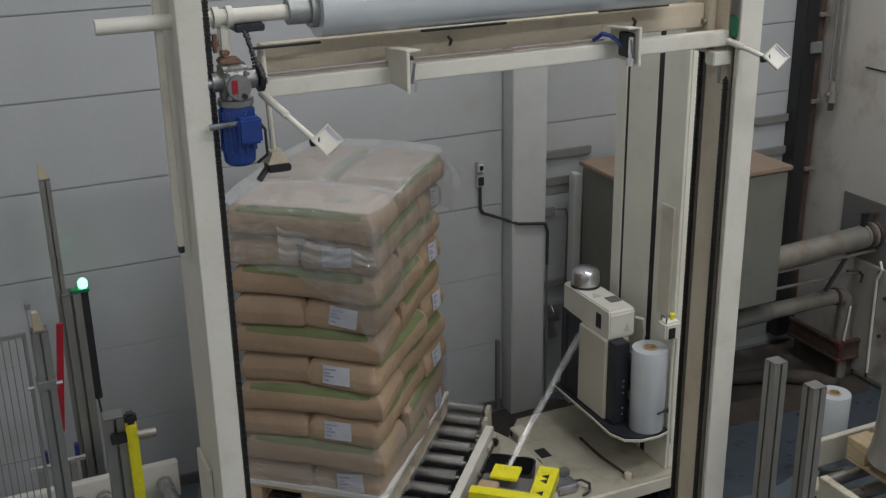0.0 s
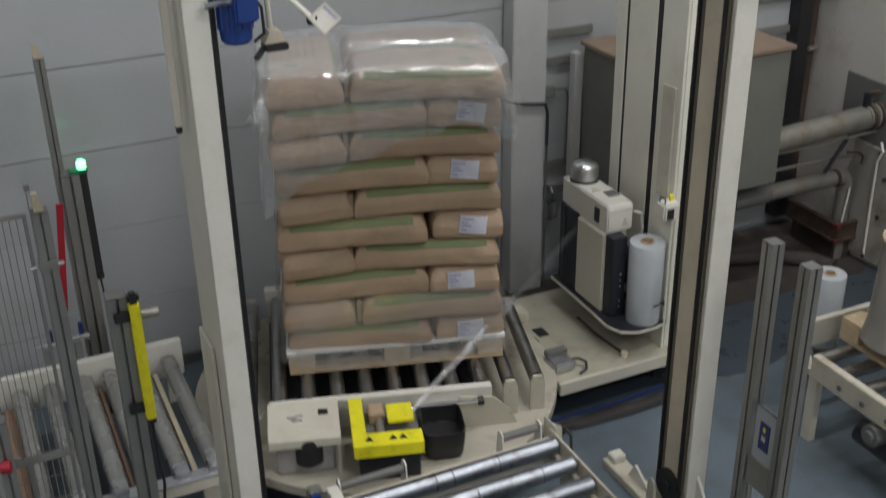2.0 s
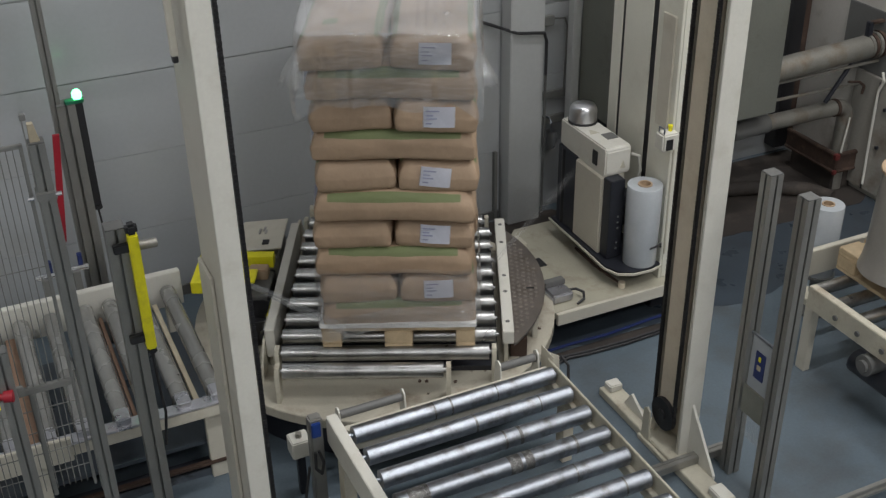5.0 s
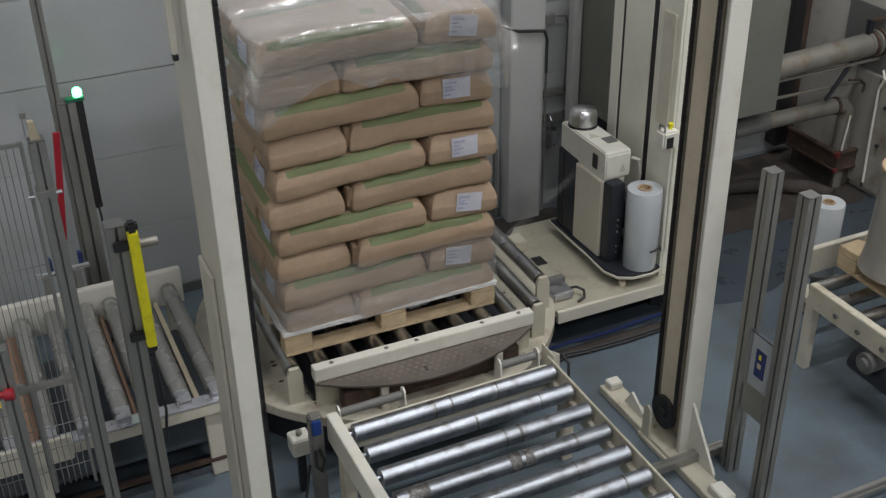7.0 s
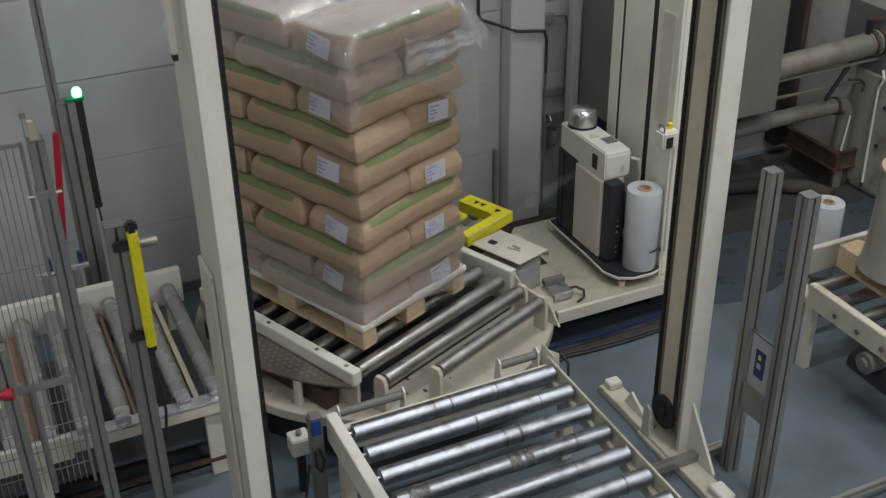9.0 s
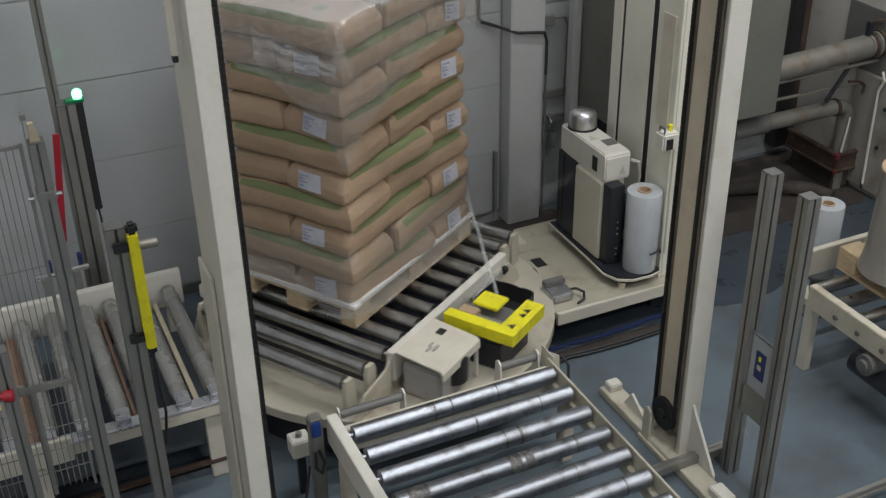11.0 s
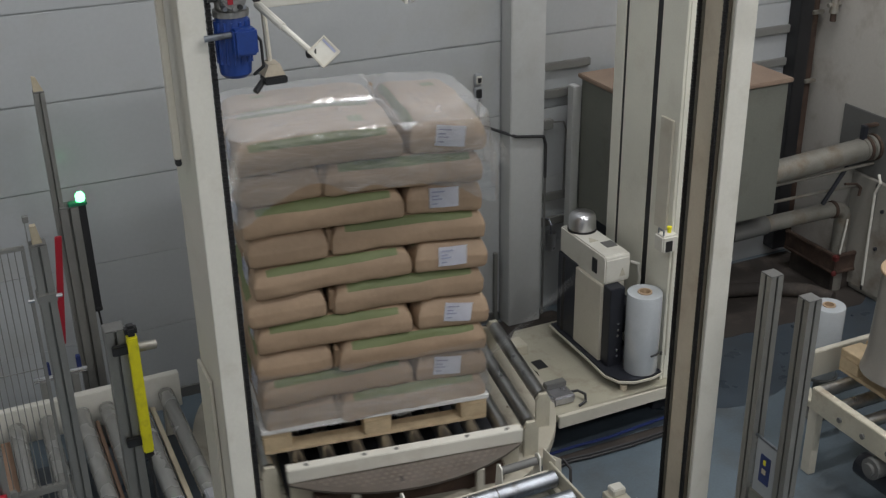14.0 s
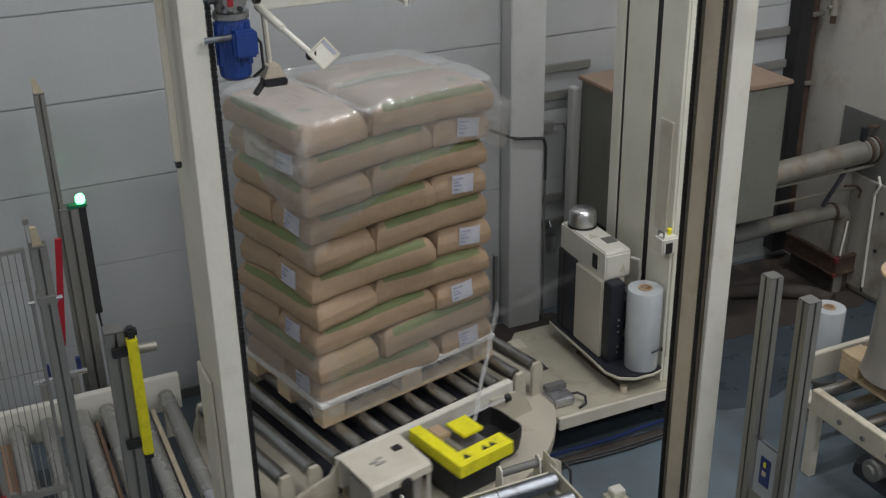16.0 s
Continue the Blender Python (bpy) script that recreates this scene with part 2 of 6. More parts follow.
FILM = film_material("clear_stretch_film", 0.038, 0.09, 0.6, 0.08)
# extra haze whitens the top in place of the light it reflects
FILM_TOP = film_material("hazed_top_sheet", 0.30, 0.13, 0.4, 0.17, (0.75, 1.25))
FILM_DRAPE = film_material("clear_film_drape", 0.10, 0.10, 0.35, 0.16, (0.4, 1.8))
FILM_EAR = film_material("gathered_corner_film", 0.045, 0.07, 0.35, 0.12)
FILM_BUNCH = film_material("pleated_film", 0.27, 0.20, 0.12, 0.12, (0.5, 1.6))
FILM_SKIRT = film_material("bunched_film", 0.10, 0.10, 0.7, 0.14)
FILM_WEB = film_material("stretched_film", 0.022, 0.2, 0.3, 0.02)
FILM_ROPE = film_material("gathered_film", 0.13, 0.2, 0.5, 0.06)


def sack_material():
    """Brown kraft paper with printed green bands along the two long edges and a printed top."""
    m = material("kraft_paper", (0.36, 0.255, 0.170), 0.62, vary=0.10, scale=6, fine=32, bump=0.28, random=0.06)
    nt = m.node_tree
    link = nt.links.new
    b = nt.nodes["Principled BSDF"]
    paper = b.inputs["Base Color"].links[0].from_socket
    co = nt.nodes.new("ShaderNodeTexCoord")
    sep = nt.nodes.new("ShaderNodeSeparateXYZ")
    link(co.outputs["Object"], sep.inputs[0])

    def op(kind, a, c=None):
        n = nt.nodes.new("ShaderNodeMath")
        n.operation = kind
        for i, v in enumerate((a, c)):
            if v is None:
                continue
            if isinstance(v, (int, float)):
                n.inputs[i].default_value = v
            else:
                link(v, n.inputs[i])
        return n.outputs[0]

    ax, ay = op("ABSOLUTE", sep.outputs[0]), op("ABSOLUTE", sep.outputs[1])
    along = op("LESS_THAN", ax, 0.325)
    side = op("MULTIPLY", op("GREATER_THAN", sep.outputs[2], 0.032), op("GREATER_THAN", ay, 0.160))
    band = op("MULTIPLY", along, side)
    # printed square and lines of the upper face
    sq = op("MULTIPLY", op("LESS_THAN", op("ABSOLUTE", op("ADD", sep.outputs[0], 0.20)), 0.035), op("LESS_THAN", op("ABSOLUTE", op("ADD", sep.outputs[1], -0.05)), 0.035))
    up = op("GREATER_THAN", sep.outputs[2], 0.03)
    band = op("MAXIMUM", band, op("MULTIPLY", sq, up))
    # rows of small unreadable print on the upper face
    rows = op("LESS_THAN", op("FRACT", op("MULTIPLY", sep.outputs[1], 24.0)), 0.4)
    words = nt.nodes.new("ShaderNodeTexNoise")
    words.inputs["Scale"].default_value = 26
    link(co.outputs["Object"], words.inputs["Vector"])
    field = op("MULTIPLY", op("LESS_THAN", op("ABSOLUTE", op("ADD", sep.outputs[0], -0.07)), 0.19), op("LESS_THAN", ay, 0.085))
    ink = op("MULTIPLY", op("MULTIPLY", rows, field), op("MULTIPLY", up, op("GREATER_THAN", words.outputs["Fac"], 0.5)))
    printed = nt.nodes.new("ShaderNodeMix")
    printed.data_type = "RGBA"
    link(op("MULTIPLY", ink, 0.55), printed.inputs["Factor"])
    link(paper, printed.inputs["A"])
    printed.inputs["B"].default_value = (0.12, 0.06, 0.05, 1)
    paper = printed.outputs["Result"]
    mix = nt.nodes.new("ShaderNodeMix")
    mix.data_type = "RGBA"
    link(op("MULTIPLY", band, 0.88), mix.inputs["Factor"])
    link(paper, mix.inputs["A"])
    mix.inputs["B"].default_value = (0.135, 0.182, 0.070, 1)
    link(mix.outputs["Result"], b.inputs["Base Color"])
    return m


KRAFT = sack_material()
KRAFT_PLAIN = material("plain_kraft_paper", (0.33, 0.232, 0.152), 0.65, vary=0.1, scale=6, fine=70, bump=0.08, random=0.05)

# ---- helpers for building ----


def box(bm, x0, x1, y0, y1, z0, z1, bevel=0.0, turn=None):
    m = Matrix.Translation(((x0 + x1) / 2, (y0 + y1) / 2, (z0 + z1) / 2)) @ Matrix.Diagonal((abs(x1 - x0), abs(y1 - y0), abs(z1 - z0), 1))
    g = bmesh.ops.create_cube(bm, size=1, matrix=m)
    if bevel:
        vs = set(g["verts"])
        bmesh.ops.bevel(bm, geom=[e for e in bm.edges if e.verts[0] in vs], offset=bevel, segments=2, affect="EDGES", clamp_overlap=True)
    return bm


def rod(bm, a, b, r, seg=14, r2=None, caps=True):
    a, b = Vector(a), Vector(b)
    d = b - a
    q = d.to_track_quat("Z", "Y").to_matrix().to_4x4()
    bmesh.ops.create_cone(bm, cap_ends=caps, segments=seg, radius1=r, radius2=r if r2 is None else r2, depth=d.length, matrix=Matrix.Translation((a + b) / 2) @ q)
    return bm


def lathe(bm, profile, seg=24, centre=(0, 0, 0)):
    """profile: (radius, z) pairs turned about the vertical through centre."""
    rings = []
    for r, z in profile:
        rings.append([bm.verts.new((centre[0] + r * math.cos(i * math.tau / seg), centre[1] + r * math.sin(i * math.tau / seg), centre[2] + z)) for i in range(seg)])
    for p, q in zip(rings, rings[1:]):
        for i in range(seg):
            bm.faces.new((p[i], p[(i + 1) % seg], q[(i + 1) % seg], q[i]))
    bm.faces.new(rings[0][::-1])
    bm.faces.new(rings[-1])
    return bm


def prism(bm, outline, axis, a, b):
    """An outline of (u, v) pairs pushed along an axis from a to b."""
    def put(u, v, w):
        return {"x": (w, u, v), "y": (u, w, v), "z": (u, v, w)}[axis]
    p = [bm.verts.new(put(u, v, a)) for u, v in outline]
    q = [bm.verts.new(put(u, v, b)) for u, v in outline]
    n = len(outline)
    for i in range(n):
        bm.faces.new((p[i], p[(i + 1) % n], q[(i + 1) % n], q[i]))
    bm.faces.new(p[::-1])
    bm.faces.new(q)
    bmesh.ops.recalc_face_normals(bm, faces=bm.faces)
    return bm


def hose(bm, points, r, seg=8):
    for a, b in zip(points, points[1:]):
        rod(bm, a, b, r, seg)
    for p in points[1:-1]:
        bmesh.ops.create_icosphere(bm, subdivisions=1, radius=r * 1.04, matrix=Matrix.Translation(p))
    return bm


BASE = {}


def smooth(me, angle=35):
    for p in me.polygons:
        p.use_smooth = True
    me.set_sharp_from_angle(angle=radians(angle))


def thing(name, x, y, z, label, category, group="", kind=""):
    ob = new(name)
    ob.empty_display_size = 0.1
    ob.location = (x, y, z)
    BASE[ob] = Vector((x, y, z))
    return tagged(ob, label, category, group, kind)


def part(name, bm, mat, parent, label="", local=False):
    """One mesh object under a thing or a part; the bmesh is in the world's space unless local."""
    origin = BASE[parent]
    if not local:
        bmesh.ops.translate(bm, verts=bm.verts, vec=-origin)
    me = bpy.data.meshes.new(name)
    bm.normal_update()
    bm.to_mesh(me)
    bm.free()
    smooth(me)
    me.materials.append(mat)
    ob = new(name, me)
    ob.parent = parent
    BASE[ob] = origin
    if label:
        tagged(ob, label)
    return ob


def piece(name, me, parent, loc, rot=(0, 0, 0)):
    """An object of its own on a shared mesh, in its parent's space."""
    ob = new(name, me)
    ob.parent = parent
    ob.location, ob.rotation_euler = loc, rot
    BASE[ob] = BASE[parent]
    return ob


def mesh(name, bm, mat):
    me = bpy.data.meshes.new(name)
    bm.normal_update()
    bm.to_mesh(me)
    bm.free()
    smooth(me)
    me.materials.append(mat)
    return me


def structure(name, bm, mat, label, category):
    ob = new(name, mesh(name, bm, mat))
    BASE[ob] = Vector((0, 0, 0))
    return tagged(ob, label, category, kind="structure")


B = bmesh.new

# ---- the hall ----
structure("floor", box(B(), -7, 4.4, -10.2, 1.5, -0.2, 0), FLOOR, "blue-grey painted concrete floor with scuffs", "floor")
WALL_Y, WALL_X = 1.2, 4.08
wall = structure("wall_north", box(B(), -7, 4.4, WALL_Y + 0.012, WALL_Y + 0.2, 0, 7), WALL, "pale grey sandwich panel wall with level joints", "wall")
z = 0.03
me_panel = {}
for i, top in enumerate((0.535, 1.045, 1.555, 2.068, 2.578, 3.05, 3.56, 4.07, 5.1, 6.1, 6.99)):
    h = top - z
    gap = 0.004 if i > 2 else 0.0012
    for x0, x1 in ((-6.99, 1.435), (1.445, 4.075)):
        key = (round(h, 3), x0, gap)
        if key not in me_panel:
            me_panel[key] = mesh("wall_panel", box(B(), x0, x1, 0, 0.012, gap, h - gap, 0.003 if gap > 0.002 else 0.001), WALL)
        piece("wall_panel", me_panel[key], wall, (0, WALL_Y, z))
    z = top
structure("wall_east", box(B(), WALL_X, WALL_X + 0.25, -10.2, 1.2, 0, 7), WALL_R, "grey-beige side wall, stained towards the corner", "wall")
# west wall, south wall and ceiling are out of view, added for fill light
structure("wall_west", box(B(), -7.2, -7, -10.2, 1.5, 0, 7), PLAIN, "unseen pale wall that bounces fill light", "wall")
structure("wall_south", box(B(), -7, 4.4, -10.4, -10.2, 0, 7), PLAIN, "unseen pale wall that bounces fill light", "wall")
structure("ceiling", box(B(), -7.2, 4.4, -10.4, 1.5, 7, 7.2), CEILING, "unseen pale ceiling that bounces fill light", "ceiling")
structure("baseboard", box(B(), -7, 1.43, 1.18, 1.2, 0, 0.07), DARK_PLATE, "dark strip at the foot of the wall", "trim")
structure("pillar", box(B(), 1.445, 1.70, 1.06, 1.2, 0, 7, 0.006), PILLAR, "pale painted steel pillar against the wall", "pillar")
bm = B()
box(bm, 1.385, 1.41, 1.165, 1.2, 0, 0.55, 0.003)
structure("wall_channel", bm, RAIL_GREY, "grey cable channel low on the wall", "trim")
for i, (zz, hh, x0, x1) in enumerate(((1.85, 0.055, 1.72, 2.12), (1.66, 0.06, 1.72, 2.0), (0.90, 0.06, 1.72, 1.98), (0.71, 0.06, 1.72, 1.98), (1.87, 0.06, 3.3, 3.92), (1.62, 0.06, 3.3, 3.92))):
    structure("wall_rail", box(B(), x0, x1, 1.17, 1.2, zz - hh / 2, zz + hh / 2, 0.004), RAIL_GREY, "grey steel rail fixed to the wall", "rail")



def floor_patch(cx, cy, rx, ry, seed, label, mat=None):
    """A thin patch with a ragged edge: crusted dirt, or painted shade when mat is given."""
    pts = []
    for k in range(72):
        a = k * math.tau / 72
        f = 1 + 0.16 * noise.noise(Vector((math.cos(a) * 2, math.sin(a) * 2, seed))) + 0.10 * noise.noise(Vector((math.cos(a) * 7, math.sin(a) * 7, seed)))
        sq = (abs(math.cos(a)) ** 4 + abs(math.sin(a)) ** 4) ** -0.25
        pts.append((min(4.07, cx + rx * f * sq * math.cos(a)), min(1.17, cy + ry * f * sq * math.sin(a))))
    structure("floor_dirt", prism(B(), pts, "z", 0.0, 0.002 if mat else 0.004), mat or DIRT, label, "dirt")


# shade under the cabinet, laid on the floor as a dark patch
floor_patch(3.05, 0.30, 1.05, 0.80, 2.0, "painted shade on the floor below the cabinet", FLOOR_SHADE)
floor_patch(3.30, 0.72, 0.90, 0.52, 1.0, "brown-black dirt caked on the floor in the corner")
floor_patch(1.45, 0.85, 0.5, 0.30, 5.0, "brown dirt on the floor at the pillar foot")

# the platform's shadow, laid on the floor as a dark patch
floor_patch(1.45, -0.19, 0.52, 0.27, 8.0, "painted shade on the blue floor under the platform", FLOOR_SHADE)
floor_patch(1.38, -0.50, 0.50, 0.028, 3.0, "ragged black strip along the floor hoses")

# socket, conduit and tap on the wall
t = thing("wall_socket", 1.27, 1.2, 1.80, "white twin switch in a dark frame with a cable", "socket")
part("frame", box(B(), 1.238, 1.297, 1.175, 1.2, 1.795, 1.875, 0.006), PALE_CARD, t)
part("lower_frame", box(B(), 1.238, 1.297, 1.175, 1.2, 1.70, 1.785, 0.006), PALE_CARD, t)
part("switch", box(B(), 1.247, 1.288, 1.165, 1.18, 1.808, 1.862, 0.004), WHITE, t, "white switch plate")
part("cover", box(B(), 1.247, 1.288, 1.168, 1.18, 1.712, 1.772, 0.004), BLACK, t)
part("switch_key", box(B(), 1.254, 1.281, 1.160, 1.168, 1.818, 1.852, 0.003), BLACK, t)
part("cable", hose(B(), [(1.265, 1.185, 1.70), (1.268, 1.185, 1.55), (1.285, 1.18, 1.515), (1.37, 1.17, 1.48), (1.48, 1.04, 1.45), (1.62, 1.04, 1.43), (1.685, 1.04, 1.42), (1.705, 1.04, 1.36), (1.705, 1.04, 1.12)], 0.011), RUBBER, t)
part("conduit", hose(B(), [(1.705, 1.04, 1.12), (1.705, 1.04, 0.06)], 0.009), DARK_PLATE, t)
t = thing("cup_holder", 1.83, 1.18, 0.72, "small metal cup hanging from a wall hook", "cup")
part("cup", lathe(B(), [(0.034, 0.53), (0.040, 0.66), (0.036, 0.66), (0.030, 0.54)], 16, (1.80, 1.1, 0)), BRUSHED, t)
part("hook", hose(B(), [(1.80, 1.18, 0.74), (1.80, 1.13, 0.75), (1.80, 1.10, 0.72), (1.80, 1.10, 0.64)], 0.006), STEEL, t)
t = thing("junction_box", 1.77, 1.18, 1.42, "grey junction box with a thin wire on the wall", "box")
part("housing", box(B(), 1.73, 1.83, 1.15, 1.2, 1.415, 1.485, 0.006), RAIL_GREY, t)
part("wire", hose(B(), [(1.83, 1.17, 1.46), (1.92, 1.17, 1.45), (1.94, 1.17, 1.39), (1.93, 1.17, 0.9)], 0.006), RAIL_GREY, t)

# cabinet between the pillar and the corner
t = thing("control_cabinet", 2.5, 0.66, 0, "grey-green steel cabinet on dark legs with a brown top", "cabinet")
part("body", box(B(), 1.97, 3.12, 0.32, 1.04, 0.84, 1.79, 0.01), GREY_BOX, t)
# dark sheet added to stand for the shade below the cabinet
part("rear_panel", box(B(), 2.0, 3.10, 0.98, 1.02, 0.0, 0.84), BLACK_STEEL, t, "added dark sheet for the shaded recess under the cabinet")
for x in (2.0, 3.06):
    part("leg", box(B(), x, x + 0.04, 0.90, 0.94, 0, 0.84, 0.003), BLACK_STEEL, t)
part("top", box(B(), 1.95, 3.14, 0.30, 1.06, 1.79, 1.82, 0.006), BROWN, t, "brown board top")
part("side_post", box(B(), 1.90, 1.96, 1.02, 1.10, 0, 1.74, 0.006), PILLAR, t)
part("marker", box(B(), 2.10, 2.16, 0.34, 0.40, 1.82, 1.86, 0.004), WHITE, t, "small white tag")

# dark trunking, pipes and clutter of the far corner
t = thing("wall_trunking", 3.92, 1.12, 0, "dark vertical trunking, rusty along one edge", "trunking")
part("channel", box(B(), 3.84, 3.965, 1.08, 1.2, 0.1, 7, 0.005), BLACK, t)
part("rusty_edge", box(B(), 3.965, 4.035, 1.10, 1.2, 0.1, 7, 0.005), RUST, t, "rusty steel edge strip")
part("clip", box(B(), 3.90, 4.0, 1.06, 1.09, 2.36, 2.44, 0.004), GREY, t)
for zz in (1.46, 1.98, 2.62):
    part("clip", box(B(), 3.95, 4.05, 1.06, 1.09, zz, zz + 0.03, 0.004), PIPE, t)

t = thing("pipe", 3.12, 0.42, 1.12, "thick galvanised pipe running into the side wall", "pipe")
part("tube", rod(B(), (3.10, 0.42, 1.105), (4.08, 0.42, 1.15), 0.083, 28), PIPE, t)
for x, r, m in ((4.055, 0.098, RUST), (4.02, 0.094, PIPE), (3.985, 0.090, RUST), (3.955, 0.087, PIPE)):
    part("flange", rod(B(), (x - 0.012, 0.42, 1.148), (x + 0.012, 0.42, 1.148), r, 28), m, t)
part("bracket", box(B(), 3.93, 3.97, 0.40, 0.44, 1.22, 1.33, 0.004), BLACK_STEEL, t)
part("bracket", box(B(), 3.95, 4.07, 0.40, 0.44, 1.31, 1.33, 0.004), RUST, t)

t = thing("pipe", 2.95, 0.50, 0.67, "galvanised pipe with a dark sleeve that bends down to the floor", "pipe")
part("sleeve", rod(B(), (2.90, 0.50, 0.665), (3.21, 0.50, 0.672), 0.068, 24), DARK_PLATE, t, "dark worn sleeve")
part("tube", rod(B(), (3.20, 0.50, 0.672), (3.86, 0.50, 0.672), 0.058, 24), PIPE, t)
bend = B()
arc_rings = []
for k in range(9):
    a = k / 8 * math.pi / 2
    c = Vector((3.86 + 0.085 * math.sin(a), 0.50, 0.587 + 0.085 * math.cos(a)))
    out = Vector((math.sin(a), 0, math.cos(a)))
    arc_rings.append([bend.verts.new(c + out * 0.058 * math.cos(q * math.tau / 24) + Vector((0, 0.058 * math.sin(q * math.tau / 24), 0))) for q in range(24)])
for p, q in zip(arc_rings, arc_rings[1:]):
    for i in range(24):
        bend.faces.new((p[i], q[i], q[(i + 1) % 24], p[(i + 1) % 24]))
part("bend", bend, PIPE, t)
part("down_tube", rod(B(), (3.945, 0.50, 0.0), (3.945, 0.50, 0.587), 0.058, 24), PIPE, t)
part("clamp_ring", rod(B(), (3.82, 0.50, 0.672), (3.845, 0.50, 0.672), 0.066, 24), RUST, t)
part("cable", hose(B(), [(3.93, 0.43, 0.60), (3.915, 0.425, 0.50), (3.90, 0.43, 0.34), (3.92, 0.43, 0.24)], 0.008), WHITE, t, "white cable")

t = thing("support_rod", 3.5, 0.45, 0.95, "thin pale rods and a dark brace beside the pipes", "rod")
part("bar", rod(B(), (3.1, 0.40, 1.018), (4.08, 0.40, 1.03), 0.012, 8), PIPE, t)
part("bar", rod(B(), (3.1, 0.50, 0.84), (4.08, 0.50, 0.828), 0.012, 8), PIPE, t)
part("brace", rod(B(), (3.68, 0.45, 0.76), (3.84, 0.42, 1.04), 0.016, 8), BLACK_STEEL, t)
part("hook", hose(B(), [(3.84, 0.42, 0.90), (3.95, 0.42, 0.88), (4.0, 0.42, 0.84), (3.99, 0.42, 0.78)], 0.010), RUST, t)
t = thing("wall_plate", 4.07, 0.0, 0.9, "dark steel plate bolted to the side wall", "panel")
part("plate", box(B(), 4.065, 4.08, -1.6, 0.757, 0.92, 1.38, 0.004), DARK_PLATE, t)
part("lower_plate", box(B(), 4.04, 4.08, -0.9, 0.56, 0.05, 0.918, 0.004), WALL_LOW, t)
part("edge_strip", box(B(), 4.034, 4.04, 0.30, 0.315, 0.05, 0.90), BLACK_STEEL, t)
for y, zz in ((0.22, 0.72), (0.23, 0.42)):
    part("bolt", rod(B(), (4.025, y, zz), (4.04, y, zz), 0.014, 8), BLACK_STEEL, t)
part("cable", hose(B(), [(4.03, 0.30, 0.98), (4.015, 0.26, 0.93), (4.02, 0.30, 0.84), (4.025, 0.30, 0.5), (4.025, 0.29, 0.1)], 0.010), WHITE, t, "pale cable")
t = thing("drop_pipe", 4.0, 0.95, 2.1, "thin grey drop pipes ending in a valve", "pipe")
for dy in (0.0, -0.06):
    part("pipe", rod(B(), (4.0, 0.95 + dy, 2.18), (4.0, 0.95 + dy, 7), 0.014, 8), RAIL_GREY, t)
part("valve", rod(rod(B(), (4.0, 0.92, 2.02), (4.0, 0.92, 2.18), 0.035, 12, 0.025), (3.94, 0.92, 2.08), (4.05, 0.92, 2.08), 0.016, 10), PIPE, t)
part("nozzle", rod(B(), (4.0, 0.92, 1.96), (4.0, 0.92, 2.02), 0.022, 10), RUST, t)
structure("wall_joint", box(B(), 4.072, 4.08, -10, 0.70, 2.305, 2.315), BLACK_STEEL, "dark level joint in the side wall", "trim")

t = thing("rusty_tray", 3.95, 0.65, 0, "rusty angle-iron tray on a dark plinth in the corner", "tray")
part("plinth", box(B(), 3.88, 4.07, 0.46, 0.92, 0.0, 0.175, 0.006), DIRT, t, "dark dirty plinth")
part("rail", box(B(), 3.835, 3.875, 0.40, 0.96, 0.30, 0.325, 0.006), RUST, t)
part("rail", box(B(), 3.835, 3.87, 0.40, 0.96, 0.17, 0.195, 0.006), RUST, t)
part("rail", box(B(), 3.875, 4.075, 0.40, 0.44, 0.30, 0.325, 0.006), RUST, t)
part("rail", box(B(), 3.87, 4.075, 0.40, 0.435, 0.17, 0.195, 0.006), RUST, t)
part("side_sheet", box(B(), 3.845, 3.855, 0.41, 0.95, 0.195, 0.30), RUST, t)
part("end_sheet", box(B(), 3.86, 4.07, 0.41, 0.42, 0.195, 0.30), RUST, t)
part("bottom_sheet", box(B(), 3.86, 4.07, 0.43, 0.95, 0.176, 0.186), RUST, t)
part("corner_tip", box(B(), 3.828, 3.87, 0.392, 0.43, 0.285, 0.33, 0.006), RED_RUST, t, "red painted corner")
part("corner_tip", box(B(), 3.828, 3.86, 0.392, 0.42, 0.165, 0.20, 0.006), RED_RUST, t)
t = thing("floor_pipe", 3.5, 0.6, 0, "dark dirty pipe lying on the shaded floor", "pipe")
part("tube", hose(B(), [(3.05, 0.75, 0.06), (3.45, 0.62, 0.06), (3.66, 0.46, 0.058), (3.74, 0.28, 0.055)], 0.055, 14), DIRT, t)

# ---- roller conveyors ----
me_roller = mesh("roller", rod(rod(B(), (-0.605, 0, 0), (0.48, 0, 0), 0.044, 28), (-0.645, 0, 0), (0.50, 0, 0), 0.012, 8), STEEL)
ZR = 0.55

t = thing("exit_conveyor", -0.06, -2.0, 0, "cream roller conveyor with shiny steel rollers", "conveyor")
part("side_rail", box(B(), -0.70, -0.645, -3.4, -1.12, 0.42, 0.58, 0.004), WHITE, t)
part("side_rail", box(B(), 0.500, 0.512, -3.4, -1.14, 0.38, 0.552, 0.003), CREAM_DIRTY, t)
part("inner_flange", box(B(), 0.47, 0.50, -3.4, -1.14, 0.40, 0.46, 0.003), CREAM_DIRTY, t)
part("cross_beam", box(B(), -0.645, 0.500, -1.175, -1.135, 0.36, 0.50, 0.004), CREAM, t)
part("cross_beam", box(B(), -0.645, 0.500, -2.6, -2.54, 0.30, 0.42, 0.004), CREAM_DIRTY, t)
for i in range(12):
    piece("roller", me_roller, t, (0.06, -1.235 - 0.172 * i + 2.0, ZR - 0.037))
